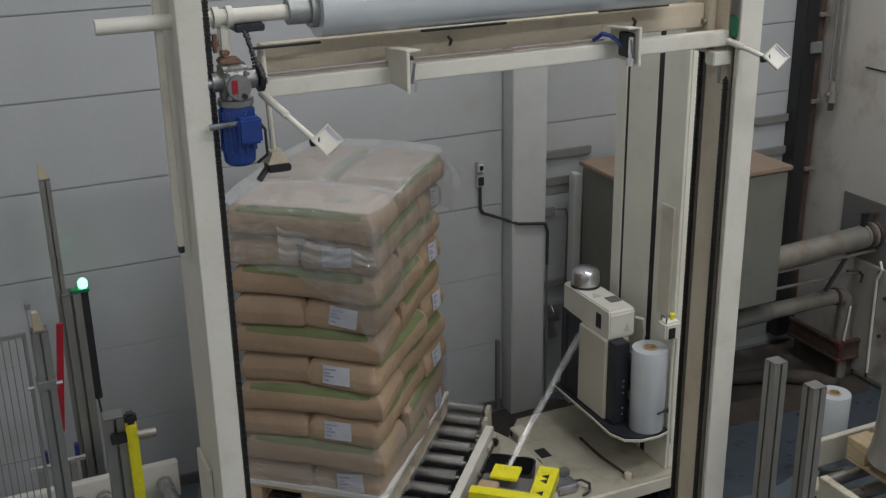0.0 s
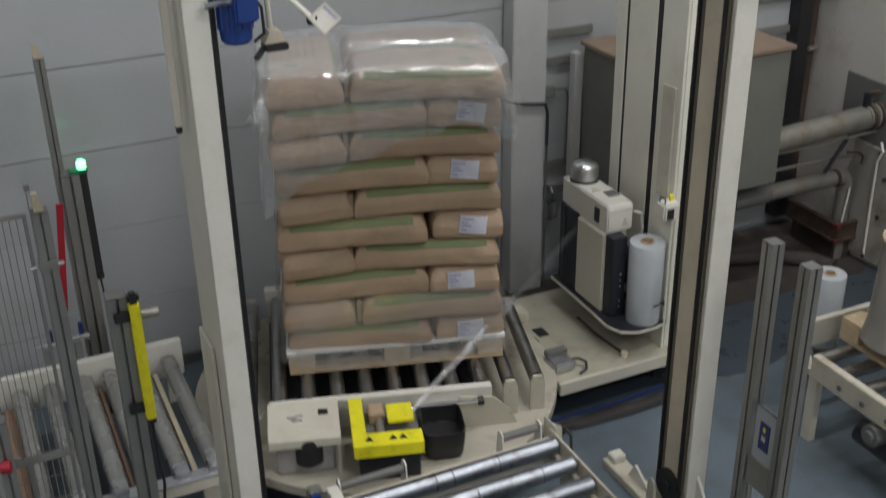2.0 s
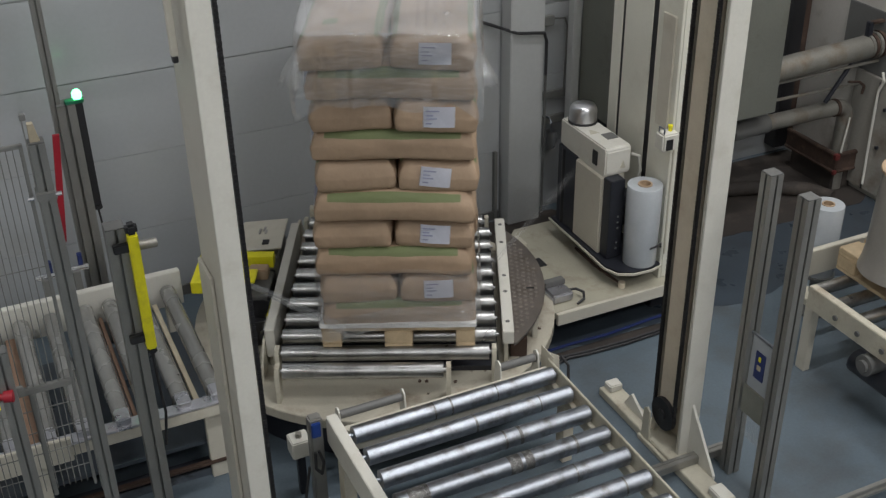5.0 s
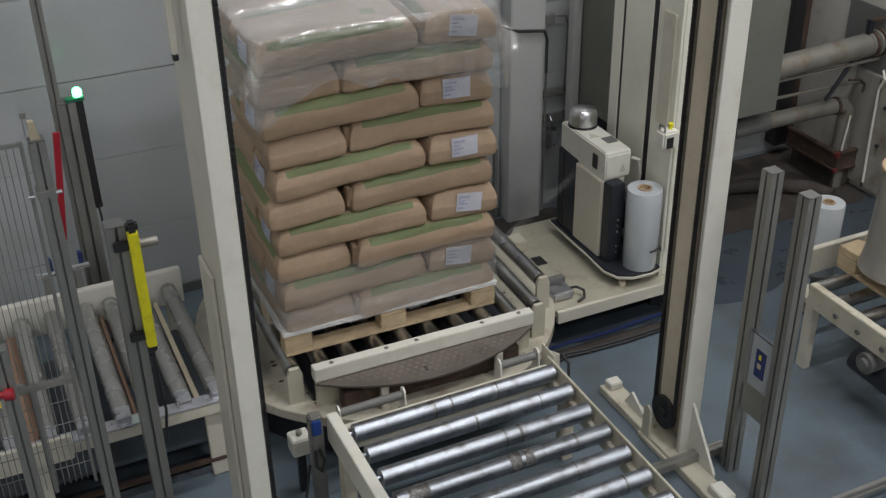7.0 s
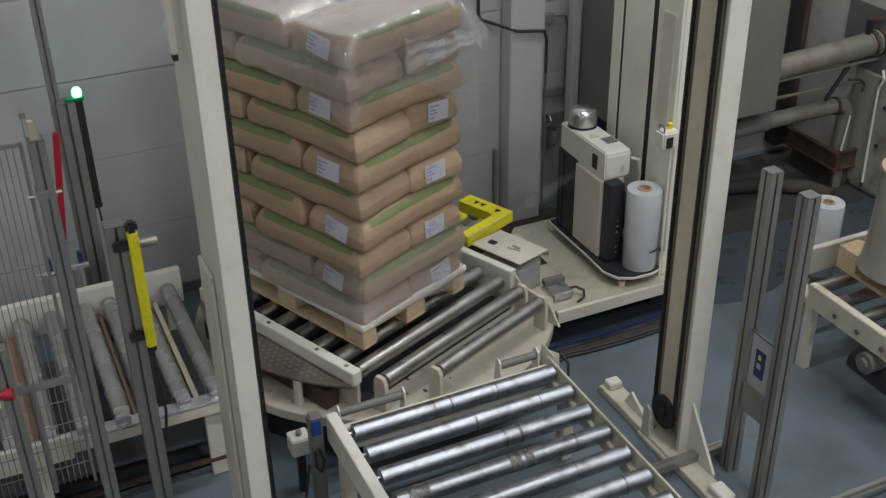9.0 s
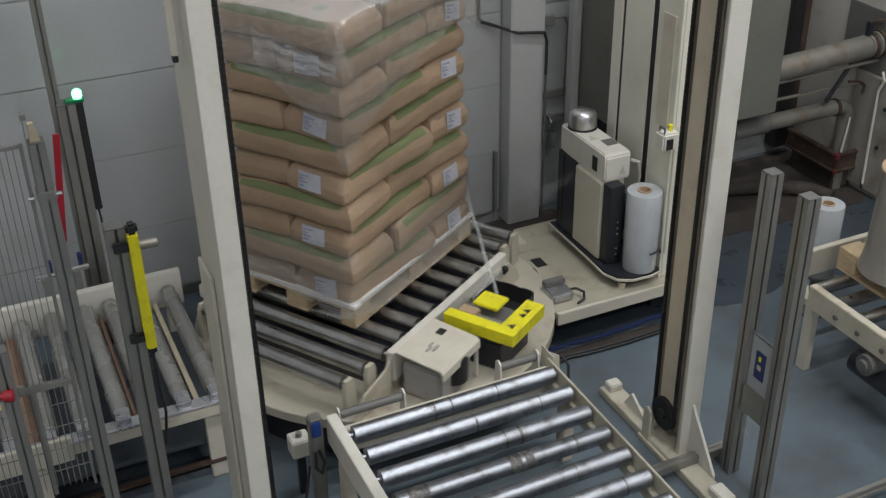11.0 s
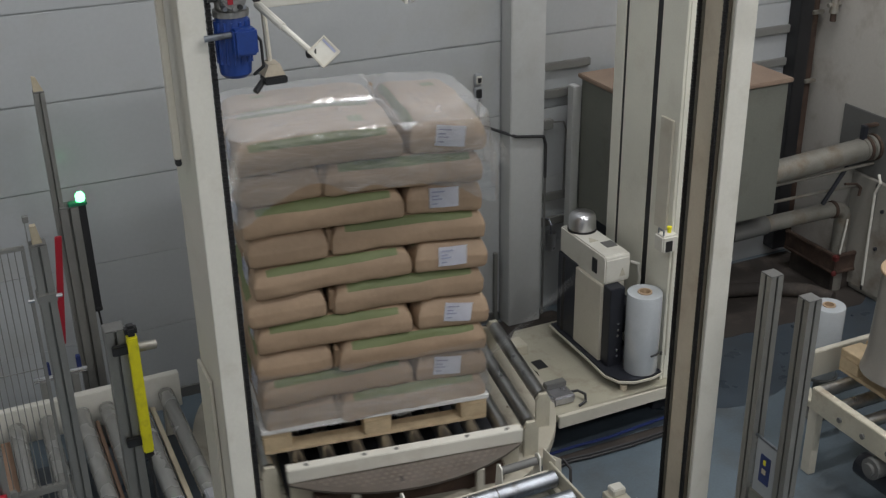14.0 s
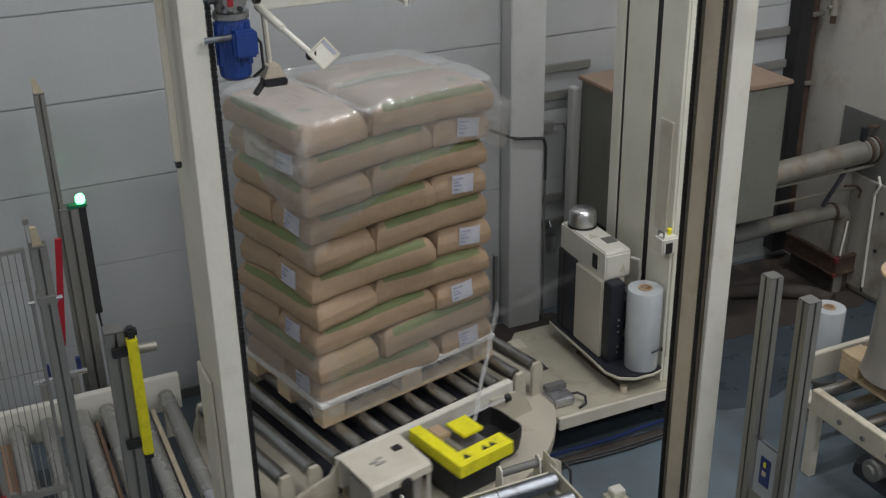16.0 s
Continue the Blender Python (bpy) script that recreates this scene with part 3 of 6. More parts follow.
# scratched bands worn into the rollers
for i, x, w in ((0, -0.19, 0.004), (0, -0.10, 0.005), (0, 0.15, 0.004), (1, -0.05, 0.006), (1, 0.30, 0.003), (2, 0.02, 0.005), (2, 0.10, 0.008), (3, -0.02, 0.03), (3, 0.05, 0.022), (3, -0.50, 0.05), (3, 0.30, 0.007), (4, 0.2, 0.004), (5, -0.2, 0.006), (5, 0.35, 0.005)):
    y = -1.235 - 0.172 * i
    part("worn_band", rod(B(), (x - w, y, ZR - 0.037), (x + w, y, ZR - 0.037), 0.0446, 28), SCUFF, t)
for x in (-0.67, 0.53):
    for y in (-1.30, -2.9):
        part("leg", box(B(), x - 0.03, x + 0.03, y - 0.04, y + 0.04, 0, 0.42, 0.004), CREAM_DIRTY, t)
# short idler rollers on pegs before the turntable
for x0, x1 in ((-0.63, -0.29), (0.24, 0.46)):
    part("idler_roller", rod(B(), (x0 + 0.01, -1.10, 0.545), (x1 - 0.01, -1.10, 0.545), 0.022, 14), DARK_PLATE, t, "short dull idler roller")
    for x in (x0, x1):
        part("idler_bracket", prism(B(), [(-1.14, 0.44), (-1.06, 0.44), (-1.075, 0.575), (-1.10, 0.59), (-1.125, 0.575)], "x", x - 0.004, x + 0.004), WHITE, t)
part("corner_bracket", box(B(), 0.512, 0.518, -1.19, -1.06, 0.44, 0.58, 0.002), CREAM, t)
part("corner_bracket", prism(B(), [(0.518, 0.44), (0.58, 0.44), (0.575, 0.54), (0.518, 0.58)], "y", -1.14, -1.134), CREAM, t)
part("drive_chain", hose(B(), [(0.57, -1.12, 0.50), (0.60, -1.12, 0.52), (0.62, -1.16, 0.48), (0.60, -1.20, 0.42), (0.57, -1.18, 0.40)], 0.008), CHAIN, t)

t = thing("sensor_post", -0.755, -1.12, 0, "grey aluminium post with a blue sensor and a cable", "sensor")
part("post", box(B(), -0.79, -0.725, -1.15, -1.09, 0, 0.60, 0.008), ALU, t)
part("blue_sensor", box(B(), -0.785, -0.74, -1.165, -1.15, 0.50, 0.585, 0.004), BLUE, t, "blue sensor head")
part("cable", hose(B(), [(-0.76, -1.165, 0.42), (-0.745, -1.185, 0.36), (-0.76, -1.19, 0.30), (-0.785, -1.18, 0.33), (-0.78, -1.17, 0.42)], 0.008), BLACK, t)
part("cable", hose(B(), [(-0.80, -1.12, 0.3), (-0.84, -1.14, 0.12), (-0.86, -1.3, 0.012), (-0.80, -1.55, 0.012)], 0.007), RUBBER, t)
t = thing("switch_box", -0.83, -1.0, 0, "white steel block with a bolt on a floor bracket", "bracket")
part("block", box(B(), -0.845, -0.745, -1.0, -0.90, 0.26, 0.36, 0.006), WHITE, t)
part("stem", box(B(), -0.815, -0.775, -0.97, -0.93, 0, 0.26, 0.004), BLACK_STEEL, t)
part("bolt", rod(B(), (-0.795, -0.95, 0.36), (-0.795, -0.95, 0.385), 0.016, 6), PIPE, t)

t = thing("infeed_conveyor", -1.7, -0.1, 0, "cream roller conveyor with dull steel rollers and side rails", "conveyor")
part("side_rail", box(B(), -3.6, -1.02, 0.45, 0.50, 0.40, 0.62, 0.004), WHITE, t)
part("side_rail", box(B(), -3.6, -1.03, -0.715, -0.645, 0.445, 0.512, 0.004), CREAM, t)
part("rail_guard", box(B(), -2.7, -1.83, -0.745, -0.722, 0.44, 0.575, 0.004), CREAM, t, "cream guard along the rail")
part("rail_cap", box(B(), -3.6, -1.03, -0.720, -0.64, 0.512, 0.524, 0.003), RAIL_ALU, t, "aluminium strip on the rail")
part("drip_tray", box(B(), -3.6, -1.05, -0.60, 0.45, 0.20, 0.22), FLOOR_SHADE, t, "dark sheet under the rollers")
part("lower_rail", box(B(), -3.6, -1.0, -0.655, -0.625, 0.095, 0.115, 0.003), RUST, t)
me_dull = mesh("roller", rod(rod(B(), (0, -0.52, 0), (0, 0.52, 0), 0.045, 24), (0, -0.56, 0), (0, 0.56, 0), 0.012, 8), SLEEVE)
for i, x in enumerate((-1.11, -1.28, -1.44, -1.575, -1.76, -1.92, -2.09, -2.26, -2.43, -2.6)):
    piece("roller", me_dull, t, (x + 1.7, -0.09 + 0.1, ZR - 0.037))
    part("bearing_block", box(B(), x - 0.035, x + 0.035, -0.70, -0.60, 0.50, 0.565, 0.008), RAIL_ALU, t, "bright aluminium bearing block")
for x in (-1.08, -1.95, -2.9):
    part("leg", box(B(), x - 0.105, x - 0.01, -0.645, -0.60, 0.0, 0.445, 0.004), CREAM, t)
    part("leg", box(B(), x - 0.05, x + 0.02, 0.45, 0.50, 0.0, 0.40, 0.004), CREAM, t)
for x, w, m in ((-1.20, 0.014, WOOD_PALE), (-1.505, 0.010, WOOD_RED), (-1.535, 0.012, WOOD_RED), (-1.99, 0.026, WOOD_RED)):
    part("wood_strip", box(B(), x - w, x + w, -0.60, 0.40, 0.44, 0.47, 0.003), m, t, "wooden strip between the rollers")
t = thing("cable_duct", -1.5, -0.55, 0, "dark floor cable duct with a bright edge", "duct")
part("tray", box(B(), -3.2, -0.98, -0.60, -0.50, 0, 0.035, 0.004), BLACK_STEEL, t)
part("edge", box(B(), -3.2, -0.98, -0.615, -0.603, 0, 0.045, 0.002), STEEL, t, "bright steel edge")

# ---- portal with the top sheet unit ----


def portal_column(x0, x1, yb, inner, label):
    """A deep channel column from y = -1.6 back to yb; inner is +1 where its open side looks towards +x."""
    c = thing("portal_column", (x0 + x1) / 2, -1.45, 0, label, "column", "portal columns")
    # front face in the lighter white, rear face in the darker cream
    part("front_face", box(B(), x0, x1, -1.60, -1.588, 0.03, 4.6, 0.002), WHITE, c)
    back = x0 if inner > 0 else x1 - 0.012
    # the right web is painted tan for the shade inside its channel
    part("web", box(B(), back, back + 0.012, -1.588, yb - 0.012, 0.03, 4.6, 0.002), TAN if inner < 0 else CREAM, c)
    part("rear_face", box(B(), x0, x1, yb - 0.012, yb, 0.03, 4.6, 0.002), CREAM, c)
    lip = x1 - 0.008 if inner > 0 else x0
    part("lip", box(B(), lip, lip + 0.008, -1.588, -1.573, 0.03, 4.6, 0.002), CREAM, c)
    part("lip", box(B(), lip, lip + 0.008, yb - 0.03, yb - 0.012, 0.03, 4.6, 0.002), CREAM, c)
    return c


def chain(name, x, y, z0, z1, parent, r=0.009):
    bm = B()
    n = int((z1 - z0) / 0.0127)
    for k in range(n):
        zc = z0 + (k + 0.5) * 0.0127
        w = r if k % 2 else r * 0.88
        box(bm, x - w, x + w, y - w, y + w, zc - 0.0052, zc + 0.0052)
    box(bm, x - r * 0.45, x + r * 0.45, y - r * 0.45, y + r * 0.45, z0, z1)
    return part(name, bm, CHAIN, parent, "oily black drive chain")


col = portal_column(-1.20, -1.115, -1.25, 1, "pale steel portal column with a drive chain along its edge")
chain("chain", -1.098, -1.575, 0.2, 4.5, col)
part("guide_strip", box(B(), -1.252, -1.228, -1.52, -1.49, 2.613, 4.6, 0.003), CREAM, col, "narrow cream strip with a black end")
part("strip_end", box(B(), -1.250, -1.230, -1.518, -1.492, 2.588, 2.613, 0.003), BLACK, col)
part("side_plate", box(B(), -1.216, -1.202, -1.45, -1.252, 0.03, 1.67, 0.003), CREAM, col, "cream plate on the side of the column")
part("foot_plate", box(B(), -1.26, -1.05, -2.0, -0.95, 0, 0.03, 0.003), CREAM_DIRTY, col)
part("inner_cover", box(B(), -1.19, -1.13, -1.40, -1.27, 3.20, 3.5, 0.004), GREEN, col, "green guide cover inside the column")

col = portal_column(1.045, 1.155, -1.345, -1, "pale steel portal column with two black drive chains and a floor beam")
for y in (-1.383, -1.553):
    chain("chain", 1.027, y, 0.24, 4.5 if y > -1.5 else 2.98, col, 0.0085)
part("mid_channel", box(B(), 1.0385, 1.075, -1.535, -1.405, 0.30, 4.6, 0.003), CHANNEL, col, "inner channel with its shade in the paint colour")
part("sprocket", rod(rod(B(), (1.014, -1.468, 0.24), (1.04, -1.468, 0.24), 0.092, 28), (1.004, -1.468, 0.24), (1.05, -1.468, 0.24), 0.03, 14), CHAIN, col, "black chain sprocket")
part("bearing_plate", prism(B(), [(-1.42, 0.03), (-1.35, 0.03), (-1.36, 0.22), (-1.385, 0.24), (-1.41, 0.22)], "x", 0.98, 0.99), CREAM_DIRTY, col)
part("foot_beam", box(B(), 0.985, 1.10, -2.05, -0.92, 0, 0.05, 0.004), CREAM_DIRTY, col, "scuffed cream floor beam")
part("foot_base", box(B(), 0.97, 1.19, -1.64, -1.33, 0, 0.03, 0.003), CREAM_DIRTY, col)
part("gusset", prism(B(), [(-1.60, 0.03), (-1.82, 0.03), (-1.82, 0.06), (-1.60, 0.36)], "x", 1.10, 1.115), WHITE, col)
for y0, y1 in ((-1.0, -0.93), (-2.02, -1.90)):
    part("foot_block", box(B(), 1.01, 1.09, y0, y1, 0.05, 0.095, 0.006), WHITE, col)
part("gusset", prism(B(), [(-1.33, 0.05), (-1.10, 0.05), (-1.16, 0.15)], "x", 1.035, 1.05), WHITE, col)
part("inner_cover", box(B(), 1.030, 1.044, -1.586, -1.548, 3.145, 3.228, 0.003), GREEN, col, "green guide cover inside the column")
part("inner_shade", box(B(), 1.032, 1.044, -1.586, -1.548, 3.23, 3.6, 0.003), DARK_PLATE, col)

unit = thing("top_sheet_unit", 0, -1.5, 3.2, "cream crossbeam unit with a roll of film between the columns", "film dispenser")
part("tube", rod(B(), (-1.44, -1.52, 3.385), (-0.80, -1.52, 3.385), 0.026, 20), WHITE, unit, "white steel tube")
part("clamp_ring", rod(rod(B(), (-1.065, -1.52, 3.385), (-1.045, -1.52, 3.385), 0.036, 20), (-1.02, -1.52, 3.385), (-1.0, -1.52, 3.385), 0.036, 20), WHITE, unit)
part("clamp_stem", box(B(), -1.05, -1.015, -1.535, -1.505, 3.24, 3.36, 0.006), WHITE, unit)
part("hub", rod(rod(B(), (-0.81, -1.52, 3.385), (-0.735, -1.52, 3.385), 0.045, 20), (-0.735, -1.52, 3.385), (-0.70, -1.52, 3.385), 0.060, 20), GREY, unit, "grey roll hub")
part("film_roll", rod(B(), (-0.71, -1.52, 3.385), (0.80, -1.52, 3.385), 0.095, 32), ROLL_FILM, unit, "shiny roll of clear film")
part("rear_beam", box(B(), -0.88, 1.0, -1.42, -1.36, 3.165, 3.262, 0.004), TAN, unit)
part("front_beam", box(B(), -0.92, 1.04, -1.545, -1.495, 3.105, 3.165, 0.004), WHITE, unit)
part("wire", rod(B(), (-0.90, -1.52, 3.178), (0.45, -1.52, 3.178), 0.004, 6), BROWN, unit)
for x0, x1, zz in ((-0.32, 0.02, 3.275), (-0.95, -0.70, 3.27), (0.42, 0.74, 3.285)):
    part("rubber_strip", box(B(), x0, x1, -1.535, -1.52, zz, zz + 0.008), BLACK, unit)
for x in (-0.2, 0.6):
    part("cable_tie", hose(B(), [(x, -1.49, 3.245), (x + 0.012, -1.495, 3.23), (x + 0.008, -1.49, 3.21)], 0.006), BLACK, unit)
# two cranked sensor arms
for x, flip in ((-0.445, 1), (0.50, -1)):
    part("arm", prism(B(), [(-1.50, 3.11), (-1.50, 3.225), (-1.69, 3.245), (-1.69, 3.105)], "x", x - 0.005, x + 0.005), CREAM, unit)
    part("arm_flange", prism(B(), [(-1.50, 3.221), (-1.50, 3.227), (-1.69, 3.247), (-1.69, 3.241)], "x", min(x, x + 0.05 * flip), max(x, x + 0.05 * flip)), WHITE, unit)
    part("arm_lip", box(B(), x - 0.007, x + 0.005, -1.70, -1.69, 3.10, 3.247, 0.002), WHITE, unit)
    part("gripper", rod(rod(B(), (x + 0.022 * flip, -1.67, 3.12), (x + 0.022 * flip, -1.67, 3.21), 0.011, 10), (x + 0.022 * flip, -1.67, 3.10), (x + 0.022 * flip, -1.67, 3.13), 0.017, 10), CHROME, unit, "chrome gripper cylinder")
    part("gripper_body", box(B(), min(x, x + 0.035 * flip), max(x, x + 0.035 * flip), -1.665, -1.60, 3.13, 3.22, 0.004), BLACK, unit)
    part("gripper_link", rod(B(), (x + 0.03 * flip, -1.68, 3.20), (x + 0.015 * flip, -1.68, 3.11), 0.005, 8), STEEL, unit)
part("air_hose", hose(B(), [(0.40, -1.53, 3.18), (0.42, -1.56, 3.21), (0.45, -1.58, 3.20), (0.47, -1.62, 3.17), (0.48, -1.66, 3.13)], 0.008), BLUE, unit, "blue air hose")
part("end_bracket", box(B(), 0.95, 1.035, -1.49, -1.415, 3.10, 3.15, 0.004), TAN, unit)
part("end_bracket", box(B(), 0.955, 1.045, -1.56, -1.50, 3.03, 3.085, 0.004), WHITE, unit)
part("end_plate", box(B(), 1.002, 1.04, -1.45, -1.30, 3.06, 3.6, 0.004), TAN, unit)
part("end_plate", box(B(), 0.86, 1.0, -1.355, -1.34, 3.20, 3.6, 0.003), TAN, unit)
part("bolt", rod(B(), (0.985, -1.43, 3.19), (1.002, -1.43, 3.19), 0.012, 10), PIPE, unit)
part("hanger", rod(B(), (1.01, -1.53, 2.95), (1.01, -1.53, 3.05), 0.006, 8), STEEL, unit)


def reflector(x0, y0, z0, x, y, z, parent, tilt):
    part("reflector_arm", rod(rod(B(), (x0, y0, z0), ((x0 + x) / 2, (y0 + y) / 2, (z0 + z) / 2), 0.014, 10), ((x0 + x) / 2, (y0 + y) / 2, (z0 + z) / 2), (x, y, z), 0.010, 10), WHITE, parent, "white jointed arm")
    part("reflector_mount", rod(B(), (x - 0.004, y + 0.012, z - 0.01), (x + 0.02, y - 0.02, z), 0.016, 12), BLACK, parent)
    m = Matrix.Translation((x + 0.035, y - 0.03, z + 0.0)) @ Matrix.Rotation(radians(-20), 4, "Z") @ Matrix.Rotation(radians(62), 4, "X") @ Matrix.Rotation(radians(tilt), 4, "Z")
    bm = box(B(), -0.038, 0.038, -0.038, 0.038, -0.006, 0.006, 0.003)
    bmesh.ops.transform(bm, matrix=m, verts=bm.verts)
    part("reflector_plate", bm, WHITE, parent, "white square reflector set on its corner")
    bm = box(box(box(box(B(), -0.038, 0.038, 0.033, 0.038, 0.006, 0.011), -0.038, 0.038, -0.038, -0.033, 0.006, 0.011), 0.033, 0.038, -0.033, 0.033, 0.006, 0.011), -0.038, -0.033, -0.033, 0.033, 0.006, 0.011)
    bmesh.ops.transform(bm, matrix=m, verts=bm.verts)
    part("reflector_rim", bm, CREAM, parent)
    bm = box(B(), 0.022, 0.029, -0.026, 0.030, 0.006, 0.009)
    bmesh.ops.transform(bm, matrix=m, verts=bm.verts)
    part("reflector_mark", bm, INK, parent)


reflector(-0.92, -1.53, 3.12, -0.83, -1.80, 3.01, unit, 42)
reflector(1.03, -1.52, 3.13, 1.055, -1.74, 3.09, unit, 42)

drive = thing("gear_motor", -1.02, -1.60, 2.9, "blue electric motor under a grey gearbox", "motor")
bm = lathe(B(), [(0.042, 0.0), (0.053, 0.012), (0.056, 0.05), (0.056, 0.19), (0.048, 0.22)], 20, (-1.025, -1.58, 2.90))
part("motor_housing", bm, BLUE, drive)
for k in range(14):
    a = k * math.tau / 14
    part("cooling_fin", box(B(), -1.025 + 0.057 * math.cos(a) - 0.004, -1.025 + 0.057 * math.cos(a) + 0.004, -1.58 + 0.057 * math.sin(a) - 0.004, -1.58 + 0.057 * math.sin(a) + 0.004, 2.95, 3.09), BLUE, drive)
part("terminal_box", box(B(), -1.045, -0.965, -1.675, -1.625, 2.985, 3.075, 0.008), BLUE, drive)
bm = lathe(B(), [(0.042, 3.115), (0.052, 3.13), (0.052, 3.15), (0.046, 3.16), (0.046, 3.215), (0.040, 3.235), (0.02, 3.242)], 12, (-1.025, -1.58, 0))
part("gearbox", bm, CAST, drive, "grey cast gearbox")
part("gear_case", rod(rod(B(), (-1.066, -1.575, 3.185), (-0.986, -1.575, 3.185), 0.060, 14), (-1.10, -1.575, 3.185), (-0.95, -1.575, 3.185), 0.034, 14), CAST, drive)
for k in range(7):
    a = math.pi * (0.75 + 0.25 * k)
    part("casting_rib", box(B(), -1.068, -0.984, -1.575 + 0.060 * math.cos(a) - 0.005, -1.575 + 0.060 * math.cos(a) + 0.005, 3.185 + 0.060 * math.sin(a) - 0.005, 3.185 + 0.060 * math.sin(a) + 0.005, 0.002), CAST, drive)
part("gearbox_flange", rod(B(), (-1.025, -1.58, 3.105), (-1.025, -1.58, 3.125), 0.060, 20), CAST, drive)
part("cover", rod(rod(B(), (-1.025, -1.652, 3.175), (-1.025, -1.63, 3.175), 0.040, 18), (-1.025, -1.656, 3.14), (-1.025, -1.63, 3.14), 0.010, 10), CAST, drive)
part("warning_mark", box(B(), -1.050, -1.032, -1.656, -1.651, 3.155, 3.200), RED, drive)
part("oil_plug", rod(B(), (-1.012, -1.664, 3.145), (-1.012, -1.64, 3.145), 0.009, 10), BLACK, drive)
for u, w in ((-1.058, 3.215), (-0.995, 3.215), (-1.058, 3.140), (-0.995, 3.140)):
    part("bolt", rod(B(), (u, -1.645, w), (u, -1.62, w), 0.008, 8), STEEL, drive)
part("side_shaft", rod(B(), (-1.12, -1.58, 3.18), (-0.915, -1.58, 3.18), 0.020, 14), STEEL, drive)
part("sprocket", rod(rod(B(), (-0.945, -1.58, 3.185), (-0.928, -1.58, 3.185), 0.046, 24), (-0.95, -1.58, 3.185), (-0.92, -1.58, 3.185), 0.024, 14), CHAIN, drive, "oily chain sprocket")
part("torque_arm", rod(B(), (-1.13, -1.62, 3.045), (-1.03, -1.64, 3.055), 0.011, 10), STEEL, drive)
part("valve_block", box(box(B(), -1.070, -1.0, -1.60, -1.54, 3.240, 3.260, 0.005), -1.06, -1.03, -1.585, -1.555, 3.268, 3.285, 0.004), COPPER, drive, "brown valve block")
part("valve_stem", rod(rod(B(), (-1.075, -1.57, 3.28), (-1.075, -1.57, 3.34), 0.009, 10), (-1.075, -1.57, 3.30), (-1.075, -1.57, 3.318), 0.015, 10), COPPER, drive)
for (x0, y0, z0), (x1, y1, z1) in (((-0.937, -1.628, 3.19), (-0.975, -1.56, 3.345)), ((-0.937, -1.536, 3.20), (-0.950, -1.50, 3.345))):
    bm = B()
    a, b = Vector((x0, y0, z0)), Vector((x1, y1, z1))
    for k in range(13):
        rod(bm, a.lerp(b, k / 13), a.lerp(b, (k + 0.8) / 13), 0.008 if k % 2 else 0.0062, 8)
    part("drive_chain", bm, CHAIN, drive, "oily black drive chain")
part("bracket", box(B(), -1.0, -0.90, -1.56, -1.47, 3.335, 3.36, 0.004), BLACK_STEEL, drive)
part("cable", hose(B(), [(-0.965, -1.63, 3.05), (-0.945, -1.63, 3.02), (-0.94, -1.62, 2.93), (-0.97, -1.6, 2.90)], 0.005), RUBBER, drive)
eye = thing("photo_sensor", -0.93, -1.58, 2.87, "black photo sensor on a cream hanger", "sensor")
part("hanger", rod(B(), (-0.925, -1.56, 2.90), (-0.925, -1.50, 3.26), 0.010, 8), CREAM, eye)
part("bracket", prism(B(), [(-0.962, 2.888), (-0.888, 2.888), (-0.905, 2.928), (-0.945, 2.928)], "y", -1.61, -1.545), TAN, eye)
part("head", box(B(), -0.965, -0.885, -1.625, -1.56, 2.862, 2.888, 0.004), BLACK, eye)
part("plug", rod(B(), (-0.965, -1.60, 2.875), (-1.0, -1.62, 2.845), 0.011, 8), BLACK, eye)
eye.location = (-0.905, -1.58, 2.87)

# ---- fence, posts and light curtains ----


def alu_post(x, y, z1, s, label, z0=0.0):
    p = thing("aluminium_post", x, y, z0, label, "post", "aluminium posts")
    h, g, d = s / 2, s * 0.075, s * 0.34
    side = [(-h, -h), (-g, -h), (-g, -h + d), (g, -h + d), (g, -h)]
    outline = [(x + u * c - v * sn, y + u * sn + v * c) for c, sn in ((1, 0), (0, 1), (-1, 0), (0, -1)) for u, v in side]
    bm = prism(B(), outline, "z", z0, z1)
    part("profile", bm, ALU, p)
    part("cap", box(B(), x - h, x + h, y - h, y + h, z1, z1 + 0.006, 0.002), DARK_PLATE, p, "dark end cap")
    return p


alu_post(-1.475, -0.86, 1.68, 0.085, "slotted aluminium post on the floor before the infeed conveyor")
pc = alu_post(-1.711, -0.92, 2.145, 0.062, "grey aluminium fence post with a tapered wooden tip")
part("tip", prism(B(), [(-1.732, 2.151), (-1.694, 2.151), (-1.708, 2.225), (-1.730, 2.225)], "y", -0.935, -0.905), WOOD_PALE, pc)
part("thin_strip", box(B(), -1.748, -1.744, -0.95, -0.93, 0.4, 2.25, 0.001), ALU, pc)
part("strip_cap", box(B(), -1.752, -1.73, -0.952, -0.928, 2.25, 2.275, 0.002), RAIL_GREY, pc)
part("clamp", box(B(), -1.752, -1.674, -0.958, -0.882, 1.90, 1.94, 0.004), ALU, pc)
for xx in (-1.775, -1.668):
    part("bolt", rod(B(), (xx - 0.012, -0.955, 1.925), (xx + 0.012, -0.955, 1.925), 0.009, 8), CHROME, pc)
alu_post(-1.43, 0.86, 1.58, 0.10, "slotted aluminium post by the wall")
pt = alu_post(-1.478, 0.87, 2.235, 0.055, "tall thin aluminium post with a pale tip by the wall")
part("tip", prism(B(), [(-1.503, 2.241), (-1.453, 2.241), (-1.482, 2.315), (-1.503, 2.325)], "y", 0.86, 0.88), WOOD_PALE, pt)
